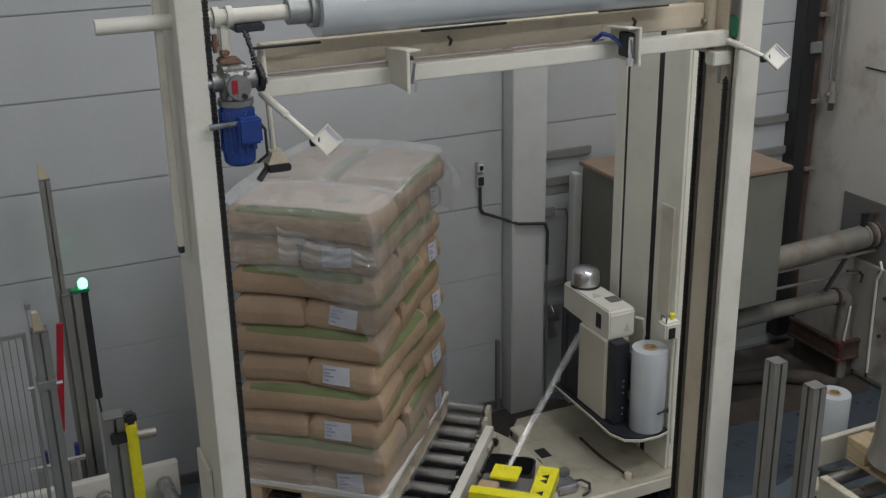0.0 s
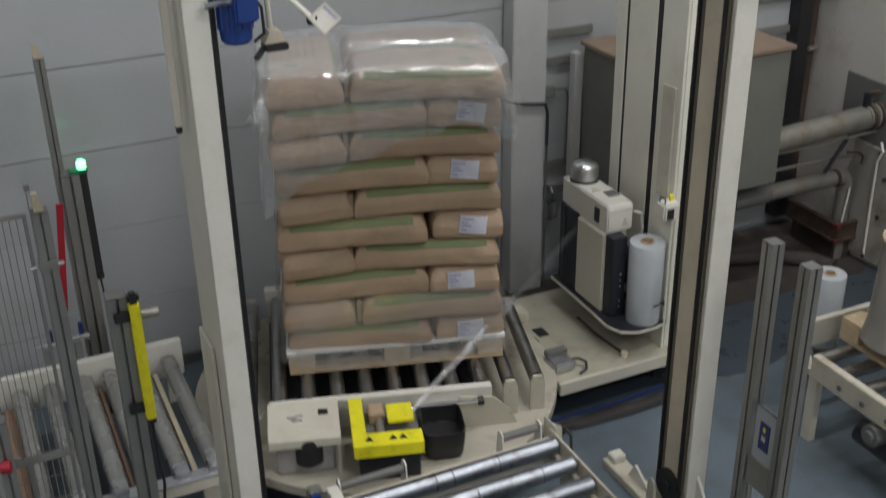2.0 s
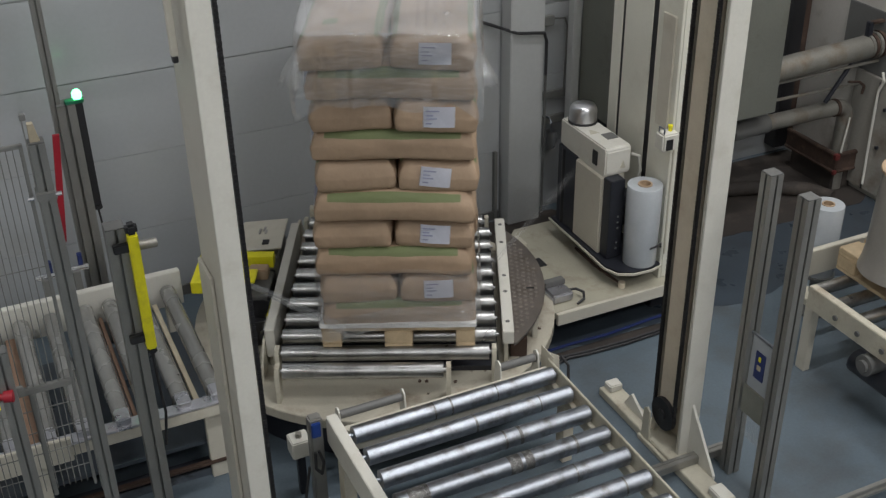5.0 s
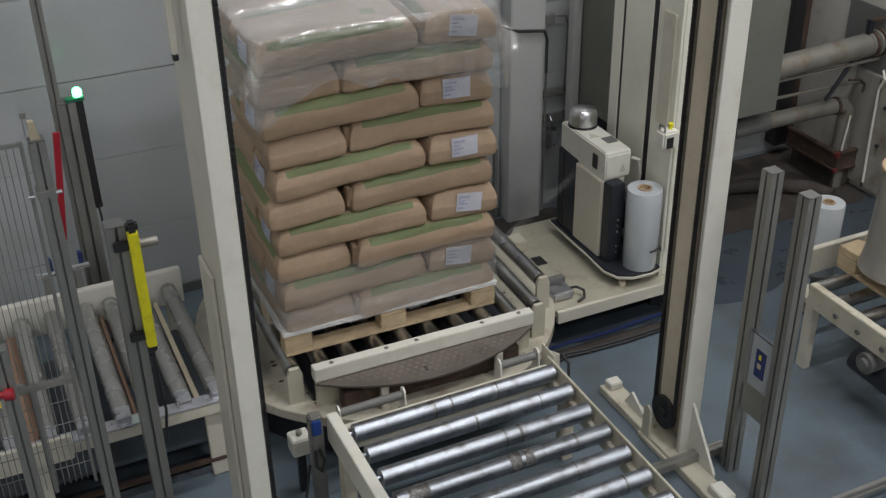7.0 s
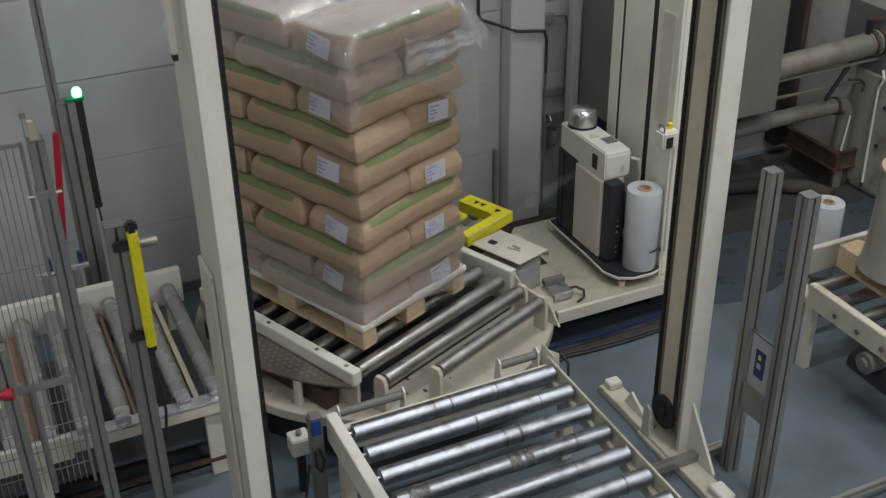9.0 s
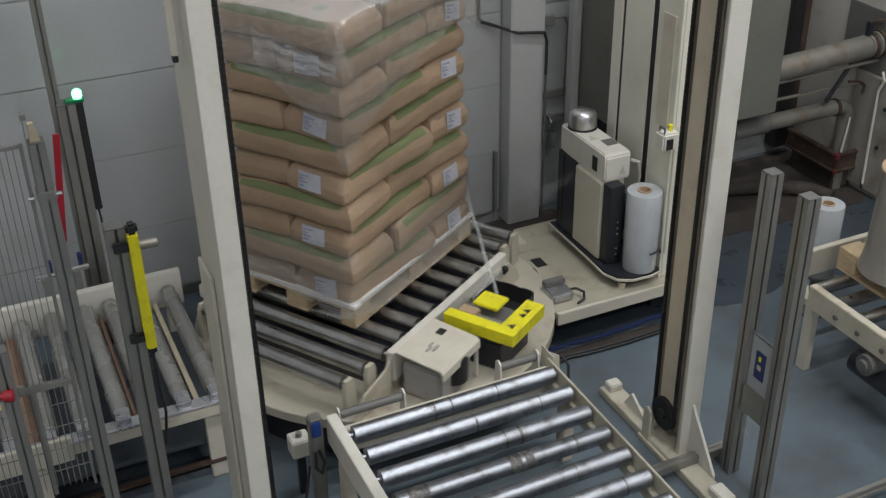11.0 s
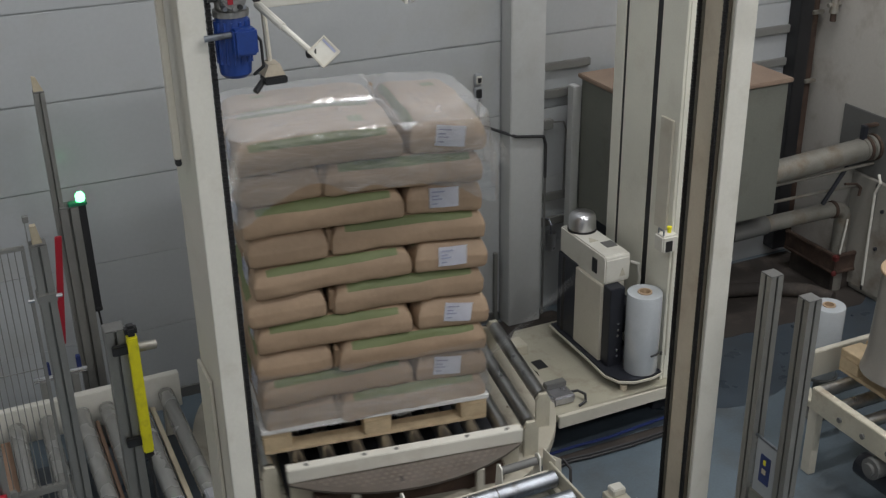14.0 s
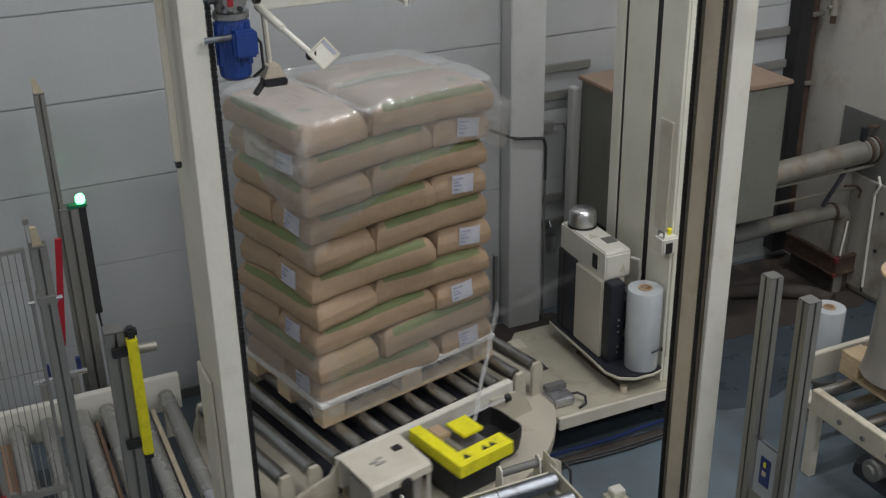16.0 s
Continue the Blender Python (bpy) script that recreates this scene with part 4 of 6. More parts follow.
alu_post(-2.03, -1.05, 1.33, 0.062, "grey aluminium post low at the fence")
for x, y in ((1.258, -1.757), (1.247, -2.012)):
    alu_post(x, y, 1.72, 0.070, "slotted aluminium post of a gate frame beside the column")
t = thing("gate_panel", 1.24, -1.87, 0.4, "clear panel with a blue sign between two aluminium posts", "panel")
part("sheet", box(B(), 1.236, 1.244, -1.97, -1.80, 0.30, 0.90, 0.002), FILM, t)
part("upper_edge", box(B(), 1.234, 1.246, -1.97, -1.80, 0.895, 0.905), STEEL, t)
part("card", box(B(), 1.232, 1.2355, -1.955, -1.82, 0.605, 0.895, 0.001), PALE_CARD, t, "pale grey card behind the sign")
part("lower_box", box(B(), 1.225, 1.255, -1.965, -1.805, 0.44, 0.60, 0.004), DUSTY_PANE, t, "dusty box below the sign")
part("sign", box(B(), 1.226, 1.232, -1.925, -1.86, 0.68, 0.83), PLATE_BLUE, t, "blue sign with a yellow mark")
part("sign_mark", box(B(), 1.222, 1.226, -1.900, -1.885, 0.785, 0.81), YELLOW, t)
part("sign_mark", box(B(), 1.222, 1.226, -1.905, -1.88, 0.735, 0.76), WOOD_PALE, t)
t = thing("floor_profile", 1.7, -2.25, 0, "aluminium profile across the floor beyond the gate posts", "profile")
part("bar", box(box(B(), 1.29, 3.2, -2.275, -2.23, 0.052, 0.075, 0.003), 1.29, 3.2, -2.265, -2.24, 0.075, 0.10, 0.003), ALU, t)
for x in (1.30, 2.2, 3.1):
    part("foot", box(B(), x, x + 0.05, -2.28, -2.225, 0, 0.052, 0.003), ALU, t)
t = thing("floor_profile", 1.05, -1.68, 0, "aluminium profile lying along the floor", "profile")
part("bar", box(box(B(), 0.70, 1.28, -1.70, -1.675, 0.052, 0.10, 0.003), 0.70, 1.28, -1.675, -1.65, 0.065, 0.10, 0.003), ALU, t)
part("foot", box(B(), 1.24, 1.29, -1.71, -1.64, 0, 0.052, 0.003), ALU, t)

# wire mesh panel beside the fence post
t = thing("mesh_fence", -2.1, -0.92, 0.1, "grey wire mesh fence panel", "fence")
bm = B()
for i in range(30):
    x = -1.775 - 0.026 * i
    rod(bm, (x, -0.92, 0.45), (x, -0.92, 2.135), 0.0022, 5, caps=False)
for zz in (0.55, 0.67, 0.79, 0.91, 1.60):
    rod(bm, (-2.55, -0.925, zz), (-1.77, -0.925, zz), 0.0025, 5, caps=False)
part("wire_mesh", bm, RAIL_GREY, t)
part("top_frame", box(B(), -2.55, -1.77, -0.93, -0.91, 2.13, 2.148, 0.003), ALU, t)
part("mid_frame", box(B(), -2.55, -1.77, -0.935, -0.905, 1.0, 1.03, 0.003), RAIL_GREY, t)
part("side_frame", box(B(), -1.775, -1.762, -0.93, -0.91, 0.42, 2.148, 0.003), ALU, t)
part("side_frame", box(B(), -1.955, -1.935, -0.93, -0.91, 0.42, 1.02, 0.003), ALU, t)
t = thing("red_bar", -1.57, 0.475, 0.62, "red painted bar standing behind the fence post", "bar")
part("bar", prism(B(), [(-1.552, 1.57), (-1.518, 1.57), (-1.590, 0.95), (-1.624, 0.95)], "y", 0.465, 0.485), RED, t)
part("stem", box(B(), -1.614, -1.60, 0.468, 0.482, 0.62, 0.955), ALU, t)
t = thing("emergency_stop", -2.06, -1.12, 1.02, "red stop button on a yellow box", "switch")
part("housing", box(B(), -2.13, -2.075, -1.10, -1.03, 1.07, 1.17, 0.006), YELLOW, t)
part("bracket", box(B(), -2.10, -1.972, -1.05, -1.03, 1.09, 1.13, 0.003), RAIL_GREY, t)
part("button", rod(rod(B(), (-2.08, -1.075, 1.13), (-2.05, -1.085, 1.13), 0.016, 12), (-2.05, -1.085, 1.13), (-2.015, -1.095, 1.13), 0.026, 14), RED, t)

t = thing("light_curtain", -1.415, -0.93, 1.0, "yellow safety light curtain bar bracketed to a post", "light curtain")
part("bar", box(B(), -1.437, -1.393, -0.955, -0.905, 1.085, 1.665, 0.006), YELLOW, t)
part("end_cap", box(B(), -1.440, -1.390, -0.957, -0.903, 1.665, 1.715, 0.012), BLACK, t)
part("end_cap", box(B(), -1.435, -1.395, -0.953, -0.907, 1.06, 1.085, 0.006), BLACK, t)
part("window", box(B(), -1.424, -1.406, -0.957, -0.954, 1.10, 1.65), YELLOW, t)
for zz in (1.14, 1.60):
    part("bracket", box(B(), -1.50, -1.43, -0.935, -0.905, zz - 0.02, zz + 0.02, 0.004), BLACK, t)
part("bolt", rod(B(), (-1.40, -0.90, 1.585), (-1.315, -0.885, 1.575), 0.021, 14), PIPE, t)
part("cable", hose(B(), [(-1.415, -0.93, 1.06), (-1.41, -0.925, 0.85), (-1.40, -0.91, 0.70), (-1.42, -0.89, 0.5)], 0.007), BLACK, t)

t = thing("light_curtain", -1.365, 0.84, 0.92, "black light curtain bar with a lit green lamp on top", "light curtain")
part("bar", box(B(), -1.382, -1.338, 0.82, 0.86, 0.95, 1.60, 0.006), BLACK, t)
part("yellow_back", box(B(), -1.395, -1.383, 0.825, 0.855, 0.96, 1.58, 0.002), YELLOW, t)
part("lower_cap", box(B(), -1.384, -1.336, 0.818, 0.862, 0.92, 0.95, 0.006), BLACK, t)
part("signal_lamp", lathe(B(), [(0.022, 0.0), (0.026, 0.008), (0.026, 0.036), (0.015, 0.05)], 16, (-1.36, 0.84, 1.605)), LAMP_GREEN, t, "lit green signal lamp")
part("bracket", box(B(), -1.43, -1.33, 0.81, 0.86, 1.585, 1.604, 0.003), GREEN, t)
part("cable", hose(B(), [(-1.36, 0.84, 0.92), (-1.355, 0.84, 0.85), (-1.35, 0.84, 0.6)], 0.006), RUBBER, t)
for x, y, zz in ((-1.57, 0.55, 0.72), (-1.735, 0.55, 0.71)):
    t = thing("proximity_sensor", x, y, zz, "small chrome sensor with a blue plug on the rail", "sensor")
    part("bracket", box(B(), x - 0.02, x + 0.02, y - 0.05, y + 0.005, 0.55, zz + 0.01, 0.003), RAIL_GREY, t)
    part("barrel", rod(B(), (x - 0.05, y - 0.02, zz + 0.02), (x + 0.07, y - 0.02, zz + 0.02), 0.018, 12), CHROME, t)
    part("plug", box(B(), x + 0.02, x + 0.045, y - 0.02, y + 0.015, zz + 0.03, zz + 0.10, 0.004), PLATE_BLUE, t)

# ---- film mast, platform and carriage ----
t = thing("mast_platform", 1.3, 0, 0, "cream steel platform between turntable and mast", "platform")
part("deck", prism(B(), [(0.93, -0.47), (1.95, -0.50), (1.95, 0.52), (1.20, 0.52), (1.02, 0.32), (1.08, 0.0), (1.02, -0.25)], "z", 0.255, 0.30), DECK_PAINT, t)
part("front_skirt", box(B(), 0.95, 1.95, -0.50, -0.472, 0.22, 0.30, 0.003), CREAM, t)
part("socket", box(B(), 0.97, 1.115, -0.40, -0.25, 0.30, 0.36, 0.012), RAIL_ALU, t, "bright metal connector box")
part("socket_lid", box(B(), 0.975, 1.11, -0.30, -0.25, 0.36, 0.395, 0.004), DARK_PLATE, t)
part("handle", hose(B(), [(1.10, -0.34, 0.34), (1.15, -0.36, 0.35), (1.18, -0.40, 0.34), (1.16, -0.44, 0.32), (1.11, -0.45, 0.305)], 0.008), BLACK, t)
part("slot", box(B(), 1.10, 1.17, 0.02, 0.12, 0.30, 0.304), BLACK, t)
part("support", box(B(), 1.75, 1.9, -0.3, 0.3, 0, 0.26, 0.004), BLACK_STEEL, t)
part("foot_block", box(B(), 1.045, 1.135, 0.22, 0.34, 0.30, 0.37, 0.006), CREAM_DIRTY, t)
part("foot_block_slot", box(B(), 1.043, 1.05, 0.30, 0.325, 0.315, 0.355), BLACK, t)
part("debris_strip", hose(B(), [(1.435, 0.12, 0.306), (1.43, -0.12, 0.307), (1.45, -0.30, 0.306), (1.46, -0.38, 0.306)], 0.009, 6), RUST, t, "rust and scraps along the carriage")
part("knob", rod(B(), (1.45, -0.40, 0.30), (1.45, -0.40, 0.335), 0.022, 12), TAN, t)
part("hose", hose(B(), [(0.80, -0.60, 0.012), (1.0, -0.555, 0.012), (1.12, -0.57, 0.012), (1.39, -0.58, 0.012), (1.95, -0.56, 0.012)], 0.009), BLACK, t)
part("hose", hose(B(), [(0.80, -0.56, 0.012), (1.0, -0.53, 0.012), (1.15, -0.545, 0.012), (1.45, -0.552, 0.012), (1.95, -0.53, 0.012)], 0.008), RUBBER, t)
part("pipe", hose(B(), [(0.78, -0.45, 0.012), (0.92, -0.44, 0.012), (1.09, -0.435, 0.012), (1.33, -0.445, 0.012), (1.67, -0.42, 0.012), (1.95, -0.41, 0.012)], 0.010), PLATE_BLUE, t, "blue air pipe on the floor")

mast = thing("film_mast", 1.85, -0.12, 0, "cream steel mast with black slots", "mast")
part("body", box(B(), 1.74, 2.04, -0.46, 0.21, 0.30, 4.8, 0.006), MAST_PAINT, mast)
part("front_panel", box(B(), 1.725, 1.74, -0.185, 0.09, 0.30, 4.8, 0.003), MAST_PAINT, mast)
part("side_panel", box(B(), 1.722, 1.74, 0.115, 0.21, 0.30, 4.8, 0.003), MAST_PAINT, mast)
part("side_panel", box(B(), 1.725, 1.74, -0.46, -0.235, 0.30, 4.8, 0.003), MAST_PAINT, mast)
part("slot", box(B(), 1.728, 1.742, 0.092, 0.113, 0.30, 4.8), BLACK, mast)
part("slot", box(B(), 1.728, 1.742, -0.232, -0.188, 0.30, 4.8), BLACK, mast)
part("access_plate", box(B(), 1.712, 1.725, -0.42, -0.30, 1.28, 1.95, 0.004), CREAM, mast)
part("switch_box", box(B(), 1.635, 1.745, -0.51, -0.42, 1.19, 1.295, 0.010), WHITE, mast, "white switch box with a yellow knob")
part("switch_face", box(B(), 1.655, 1.70, -0.513, -0.509, 1.20, 1.265), BLACK, mast)
part("guard_wire", hose(B(), [(1.65, -0.44, 1.295), (1.65, -0.44, 1.325), (1.65, -0.49, 1.325), (1.65, -0.49, 1.295)], 0.005), STEEL, mast)
part("knob", rod(rod(B(), (1.71, -0.46, 1.295), (1.71, -0.46, 1.315), 0.012, 12), (1.71, -0.46, 1.315), (1.71, -0.46, 1.330), 0.014, 14), YELLOW, mast)
part("cable", hose(B(), [(1.72, -0.50, 1.19), (1.715, -0.50, 0.9), (1.72, -0.50, 0.5)], 0.006), CREAM_DIRTY, mast)
mast.location = (1.83, -0.075, 0)

ZC = 1.10  # height of the carriage head's top in its own space
carr = thing("film_carriage", 1.5, 0.05, 0, "cream film carriage with a metal dome and a roll of film", "film carriage")
bm = prism(B(), [(0.335, ZC), (0.335, ZC - 0.17), (-0.15, ZC - 0.20), (-0.19, ZC - 0.17), (-0.19, ZC - 0.02), (-0.175, ZC)], "x", 1.43, 1.605)
bmesh.ops.bevel(bm, geom=bm.edges[:], offset=0.008, segments=2, affect="EDGES", clamp_overlap=True)
part("head", bm, WHITE, carr)
part("dome", lathe(B(), [(0.086, 0.0), (0.086, 0.060), (0.082, 0.082), (0.072, 0.098), (0.055, 0.107), (0.012, 0.111)], 28, (1.525, 0.235, ZC + 0.010)), BRUSHED, carr, "brushed metal dome")
part("dome_ring", rod(B(), (1.525, 0.235, ZC - 0.002), (1.525, 0.235, ZC + 0.012), 0.092, 28), BLACK, carr)
part("type_plate", box(B(), 1.515, 1.59, -0.07, 0.01, ZC, ZC + 0.003), DARK_PLATE, carr)
part("warning_sign", prism(B(), [(1.46, 0.04), (1.52, 0.04), (1.49, 0.10)], "z", ZC, ZC + 0.003), CREAM_DIRTY, carr)
part("warning_sign", prism(B(), [(1.53, ZC - 0.14), (1.57, ZC - 0.14), (1.55, ZC - 0.09)], "y", -0.194, -0.190), CREAM_DIRTY, carr)
part("window", box(B(), 1.424, 1.43, -0.10, -0.05, ZC - 0.14, ZC - 0.05), BLACK, carr)
part("body", box(B(), 1.415, 1.58, -0.178, 0.12, 0.395, ZC - 0.185, 0.006), CREAM, carr)
part("black_frame", box(B(), 1.43, 1.53, -0.262, -0.180, 0.395, ZC - 0.18, 0.004), BLACK_STEEL, carr)
part("black_frame", box(B(), 1.42, 1.60, 0.122, 0.335, 0.395, ZC - 0.17, 0.004), BLACK_STEEL, carr)
part("roller", rod(B(), (1.44, 0.27, 0.40), (1.44, 0.27, ZC - 0.18), 0.028, 14), BLACK, carr)
part("tray", prism(B(), [(1.40, 0.37), (1.395, -0.10), (1.385, -0.32), (1.42, -0.41), (1.50, -0.455), (1.62, -0.46), (1.70, -0.44), (1.70, 0.37)], "z", 0.365, 0.392), BLACK_STEEL, carr, "black tray with a pale rim")
part("tray_rim", prism(B(), [(1.395, 0.375), (1.388, -0.10), (1.378, -0.325), (1.415, -0.418), (1.498, -0.463), (1.62, -0.468), (1.70, -0.448), (1.70, -0.455), (1.62, -0.476), (1.495, -0.471), (1.408, -0.424), (1.370, -0.327), (1.380, -0.10), (1.388, 0.375)], "z", 0.372, 0.386), CREAM, carr)
for zz in (0.46, 0.50, 0.60, 0.64, 0.68):
    part("bolt", rod(B(), (1.49, -0.268, zz), (1.49, -0.262, zz), 0.008, 8), CHROME, carr)
part("link", box(B(), 1.60, 1.735, -0.10, 0.05, 0.50, 0.70, 0.006), BLACK_STEEL, carr)
part("cable", hose(B(), [(1.655, -0.12, ZC - 0.1), (1.69, -0.15, ZC - 0.11), (1.70, -0.16, ZC - 0.2), (1.69, -0.15, ZC - 0.3)], 0.010), WHITE, carr)
part("film_roll", lathe(B(), [(0.035, 0.393), (0.102, 0.393), (0.106, 0.40), (0.106, 0.905), (0.103, 0.912), (0.044, 0.912), (0.040, 0.90), (0.040, 0.86)], 32, (1.605, -0.355, 0)), ROLL_FILM, carr, "roll of clear stretch film")
part("film_core", lathe(B(), [(0.0301, 0.40), (0.040, 0.40), (0.043, 0.918), (0.033, 0.918), (0.031, 0.87)], 24, (1.605, -0.355, 0)), CARD, carr, "brown cardboard core")
part("tail_clip", hose(B(), [(1.60, -0.465, 0.53), (1.64, -0.465, 0.535), (1.69, -0.44, 0.53), (1.70, -0.43, 0.50)], 0.006), BLACK, carr)

# ---- conveyor, pallet and goods in the side aisle ----
t = thing("side_conveyor", 2.7, -2.0, 0, "scuffed cream roller conveyor in the side aisle", "conveyor")
part("side_rail", box(B(), 2.14, 2.19, -3.4, -1.22, 0.44, 0.58, 0.004), CREAM_DIRTY, t)
part("side_rail", box(B(), 3.35, 3.40, -3.4, -1.0, 0.44, 0.58, 0.004), CREAM_DIRTY, t)
part("end_board", box(B(), 2.33, 3.35, -1.0, -0.96, 0.46, 0.63, 0.004), CREAM, t)
part("end_plate", box(B(), 2.19, 2.30, -1.22, -1.0, 0.40, 0.44, 0.004), CREAM_DIRTY, t)
me_side = mesh("roller", rod(B(), (-0.575, 0, 0), (0.575, 0, 0), 0.037, 20), STEEL_DULL)
for i in range(11):
    piece("roller", me_side, t, (2.77 - 2.7, -1.20 - 0.172 * i + 2.0, ZR - 0.037))
part("leg", box(B(), 2.165, 2.215, -1.26, -1.19, 0, 0.44, 0.004), CREAM, t)
part("leg", box(B(), 2.16, 2.24, -2.9, -2.8, 0, 0.44, 0.004), CREAM, t)
part("drive_motor", rod(rod(B(), (2.12, -1.72, 0.36), (2.30, -1.72, 0.36), 0.06, 18), (2.10, -1.72, 0.36), (2.13, -1.72, 0.36), 0.035, 14), DARK_PLATE, t, "dark grey drive motor")
part("drive_motor", rod(B(), (2.25, -1.9, 0.25), (2.25, -1.55, 0.25), 0.07, 18), BLACK_STEEL, t)
for y in (-1.45, -1.62, -1.8):
    part("bolt", rod(B(), (2.13, y, 0.50), (2.142, y, 0.50), 0.016, 10), DARK_PLATE, t)


def pallet(name, label):
    """A four-way wooden pallet, 1.2 m along x and 0.8 m along y, standing on z = 0."""
    p = thing(name, 0, 0, 0, label, "pallet", "wooden pallets")
    for y in (-0.3505, 0, 0.3505):
        w = 0.0495 if y else 0.0725
        part("bottom_board", box(B(), -0.6, 0.6, y - w, y + w, 0, 0.022, 0.003), WOOD, p)
        for x in (-0.5275, 0, 0.5275):
            part("block", box(B(), x - 0.0725, x + 0.0725, y - w, y + w, 0.022, 0.10, 0.004), WOOD, p)
    for x in (-0.5275, 0, 0.5275):
        part("cross_board", box(B(), x - 0.0725, x + 0.0725, -0.4, 0.4, 0.10, 0.122, 0.003), WOOD, p)
    for y, w in ((-0.3275, 0.0725), (-0.165, 0.05), (0, 0.0725), (0.165, 0.05), (0.3275, 0.0725)):
        part("top_board", box(B(), -0.6, 0.6, y - w, y + w, 0.122, 0.144, 0.003), WOOD, p)
    return p


side_pallet = pallet("pallet", "worn wooden pallet on the side conveyor")
side_pallet.matrix_basis = pose(2.84, -1.70, ZR, 0, 0, 90)
part("stamp", rod(rod(B(), (-0.605, -0.35, 0.06), (-0.60, -0.35, 0.06), 0.0, 4, 0.001), (0.5275, -0.4005, 0.061), (0.5275, -0.4, 0.061), 0.03, 20), BROWN, side_pallet, "burnt oval stamp", local=True)
t = thing("wrapped_reel", 2.55, -1.45, ZR + 0.144, "film-wrapped pale reel with a brown board lid on a pallet", "reel")
bm = B()
reel = []
for k, (r, zz) in enumerate(((0.225, 0.0), (0.222, 0.012), (0.212, 0.05), (0.201, 0.12), (0.192, 0.40), (0.188, 0.595))):
    reel.append([bm.verts.new((2.55 + (r + (0.006 * noise.noise(Vector((q * 0.55, k * 0.5, 3))) if k < 3 else 0.003 * noise.noise(Vector((q * 0.8, k, 5))))) * math.cos(q * math.tau / 40), -1.45 + r * math.sin(q * math.tau / 40), ZR + 0.146 + zz)) for q in range(40)])
for p, q in zip(reel, reel[1:]):
    for i in range(40):
        bm.faces.new((p[i], p[(i + 1) % 40], q[(i + 1) % 40], q[i]))
bm.faces.new(reel[0][::-1])
bm.faces.new(reel[-1])
part("body", bm, HAZE, t)
part("lid", lathe(B(), [(0.194, 0.596), (0.198, 0.600), (0.198, 0.613), (0.194, 0.617)], 40, (2.55, -1.45, ZR + 0.146)), CARD, t, "brown board lid")
t = thing("stretch_film_roll", 2.62, -0.74, 0.3, "spare roll of clear stretch film standing on end", "film roll")
part("film", lathe(B(), [(0.035, 0.28), (0.098, 0.28), (0.10, 0.29), (0.10, 0.745), (0.097, 0.75), (0.04, 0.75), (0.036, 0.735), (0.036, 0.70)], 28, (2.658, -0.75, 0)), ROLL_FILM, t)
part("core", lathe(B(), [(0.028, 0.30), (0.036, 0.30), (0.039, 0.755), (0.03, 0.755), (0.028, 0.72)], 20, (2.658, -0.75, 0)), CARD, t)
part("stand", lathe(B(), [(0.12, 0.0), (0.12, 0.02), (0.03, 0.03), (0.03, 0.26), (0.11, 0.265), (0.11, 0.279)], 20, (2.658, -0.75, 0)), DARK_PLATE, t)

# ---- turntable: everything in its own turning space, u along the pallet, v across ----
TT_R = 1.05
ring = thing("steel_ring", 0, 0, 0, "black steel ring frame under the turntable", "frame")
part("ring", lathe(B(), [(0.90, 0.0), (0.92, 0.0), (0.92, 0.27), (0.90, 0.27)], 48), BLACK_STEEL, ring)

table = thing("turntable", 0, 0, 0, "cream turntable with rollers, a tread plate and a film clamp", "turntable")
L = True
part("disc", lathe(B(), [(TT_R - 0.02, 0.27), (TT_R, 0.275), (TT_R, 0.325), (TT_R - 0.004, 0.33)], 96), DISC_PAINT, table, "worn cream disc", L)
part("clamp_side_rail", box(B(), -0.61, 0.58, -0.553, -0.503, 0.40, 0.575, 0.004), WHITE, table, "", L)
part("clamp_side_foot", box(B(), -0.58, 0.56, -0.543, -0.513, 0.33, 0.40), CREAM_DIRTY, table, "", L)
part("tread_side_rail", box(B(), -0.63, 0.62, 0.72, 0.78, 0.50, 0.58, 0.004), WHITE, table, "", L)
part("tread_side_web", box(B(), -0.62, 0.61, 0.73, 0.75, 0.33, 0.50), CREAM_DIRTY, table, "", L)
for u in (-0.55, -0.33, 0.05, 0.22, 0.52):
    part("rail_hole", rod(B(), (u, 0.75, 0.579), (u, 0.75, 0.582), 0.012, 10), DARK_PLATE, table, "", L)
# tread plate: a segment whose outer edge follows the disc
arc = [(0.62, 0.782)] + [(u, 0.782 + (math.sqrt(1.0 - u * u) - 0.782) * 0.95 if abs(u) < 0.6 else 0.80) for u in [0.60 - 0.1 * k for k in range(13)]] + [(-0.62, 0.782)]
tread = part("tread_plate", prism(B(), arc, "z", 0.488, 0.50), DUST_GREY, table, "worn grey tread plate with round studs", L)
bm = B()
for i in range(28):
    for j in range(7):
        u, v = -0.60 + 0.044 * i + (0.022 if j % 2 else 0), 0.805 + 0.032 * j
        if u * u + v * v < 0.95 ** 2:
            lathe(bm, [(0.011, 0.50), (0.009, 0.503), (0.004, 0.504)], 8, (u, v, 0))
part("stud", bm, STUD, tread, "", L)["kind"] = "stuff"
part("tread_slot", box(B(), 0.055, 0.066, 0.86, 0.93, 0.499, 0.502), BLACK, tread, "", L)
for u in (-0.35, 0.3):
    part("tread_post", box(B(), u - 0.02, u + 0.02, 0.90, 0.93, 0.33, 0.488, 0.003), CREAM, table, "", L)
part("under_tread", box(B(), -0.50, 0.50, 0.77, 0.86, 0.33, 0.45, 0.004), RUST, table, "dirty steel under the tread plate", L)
me_tt = {}
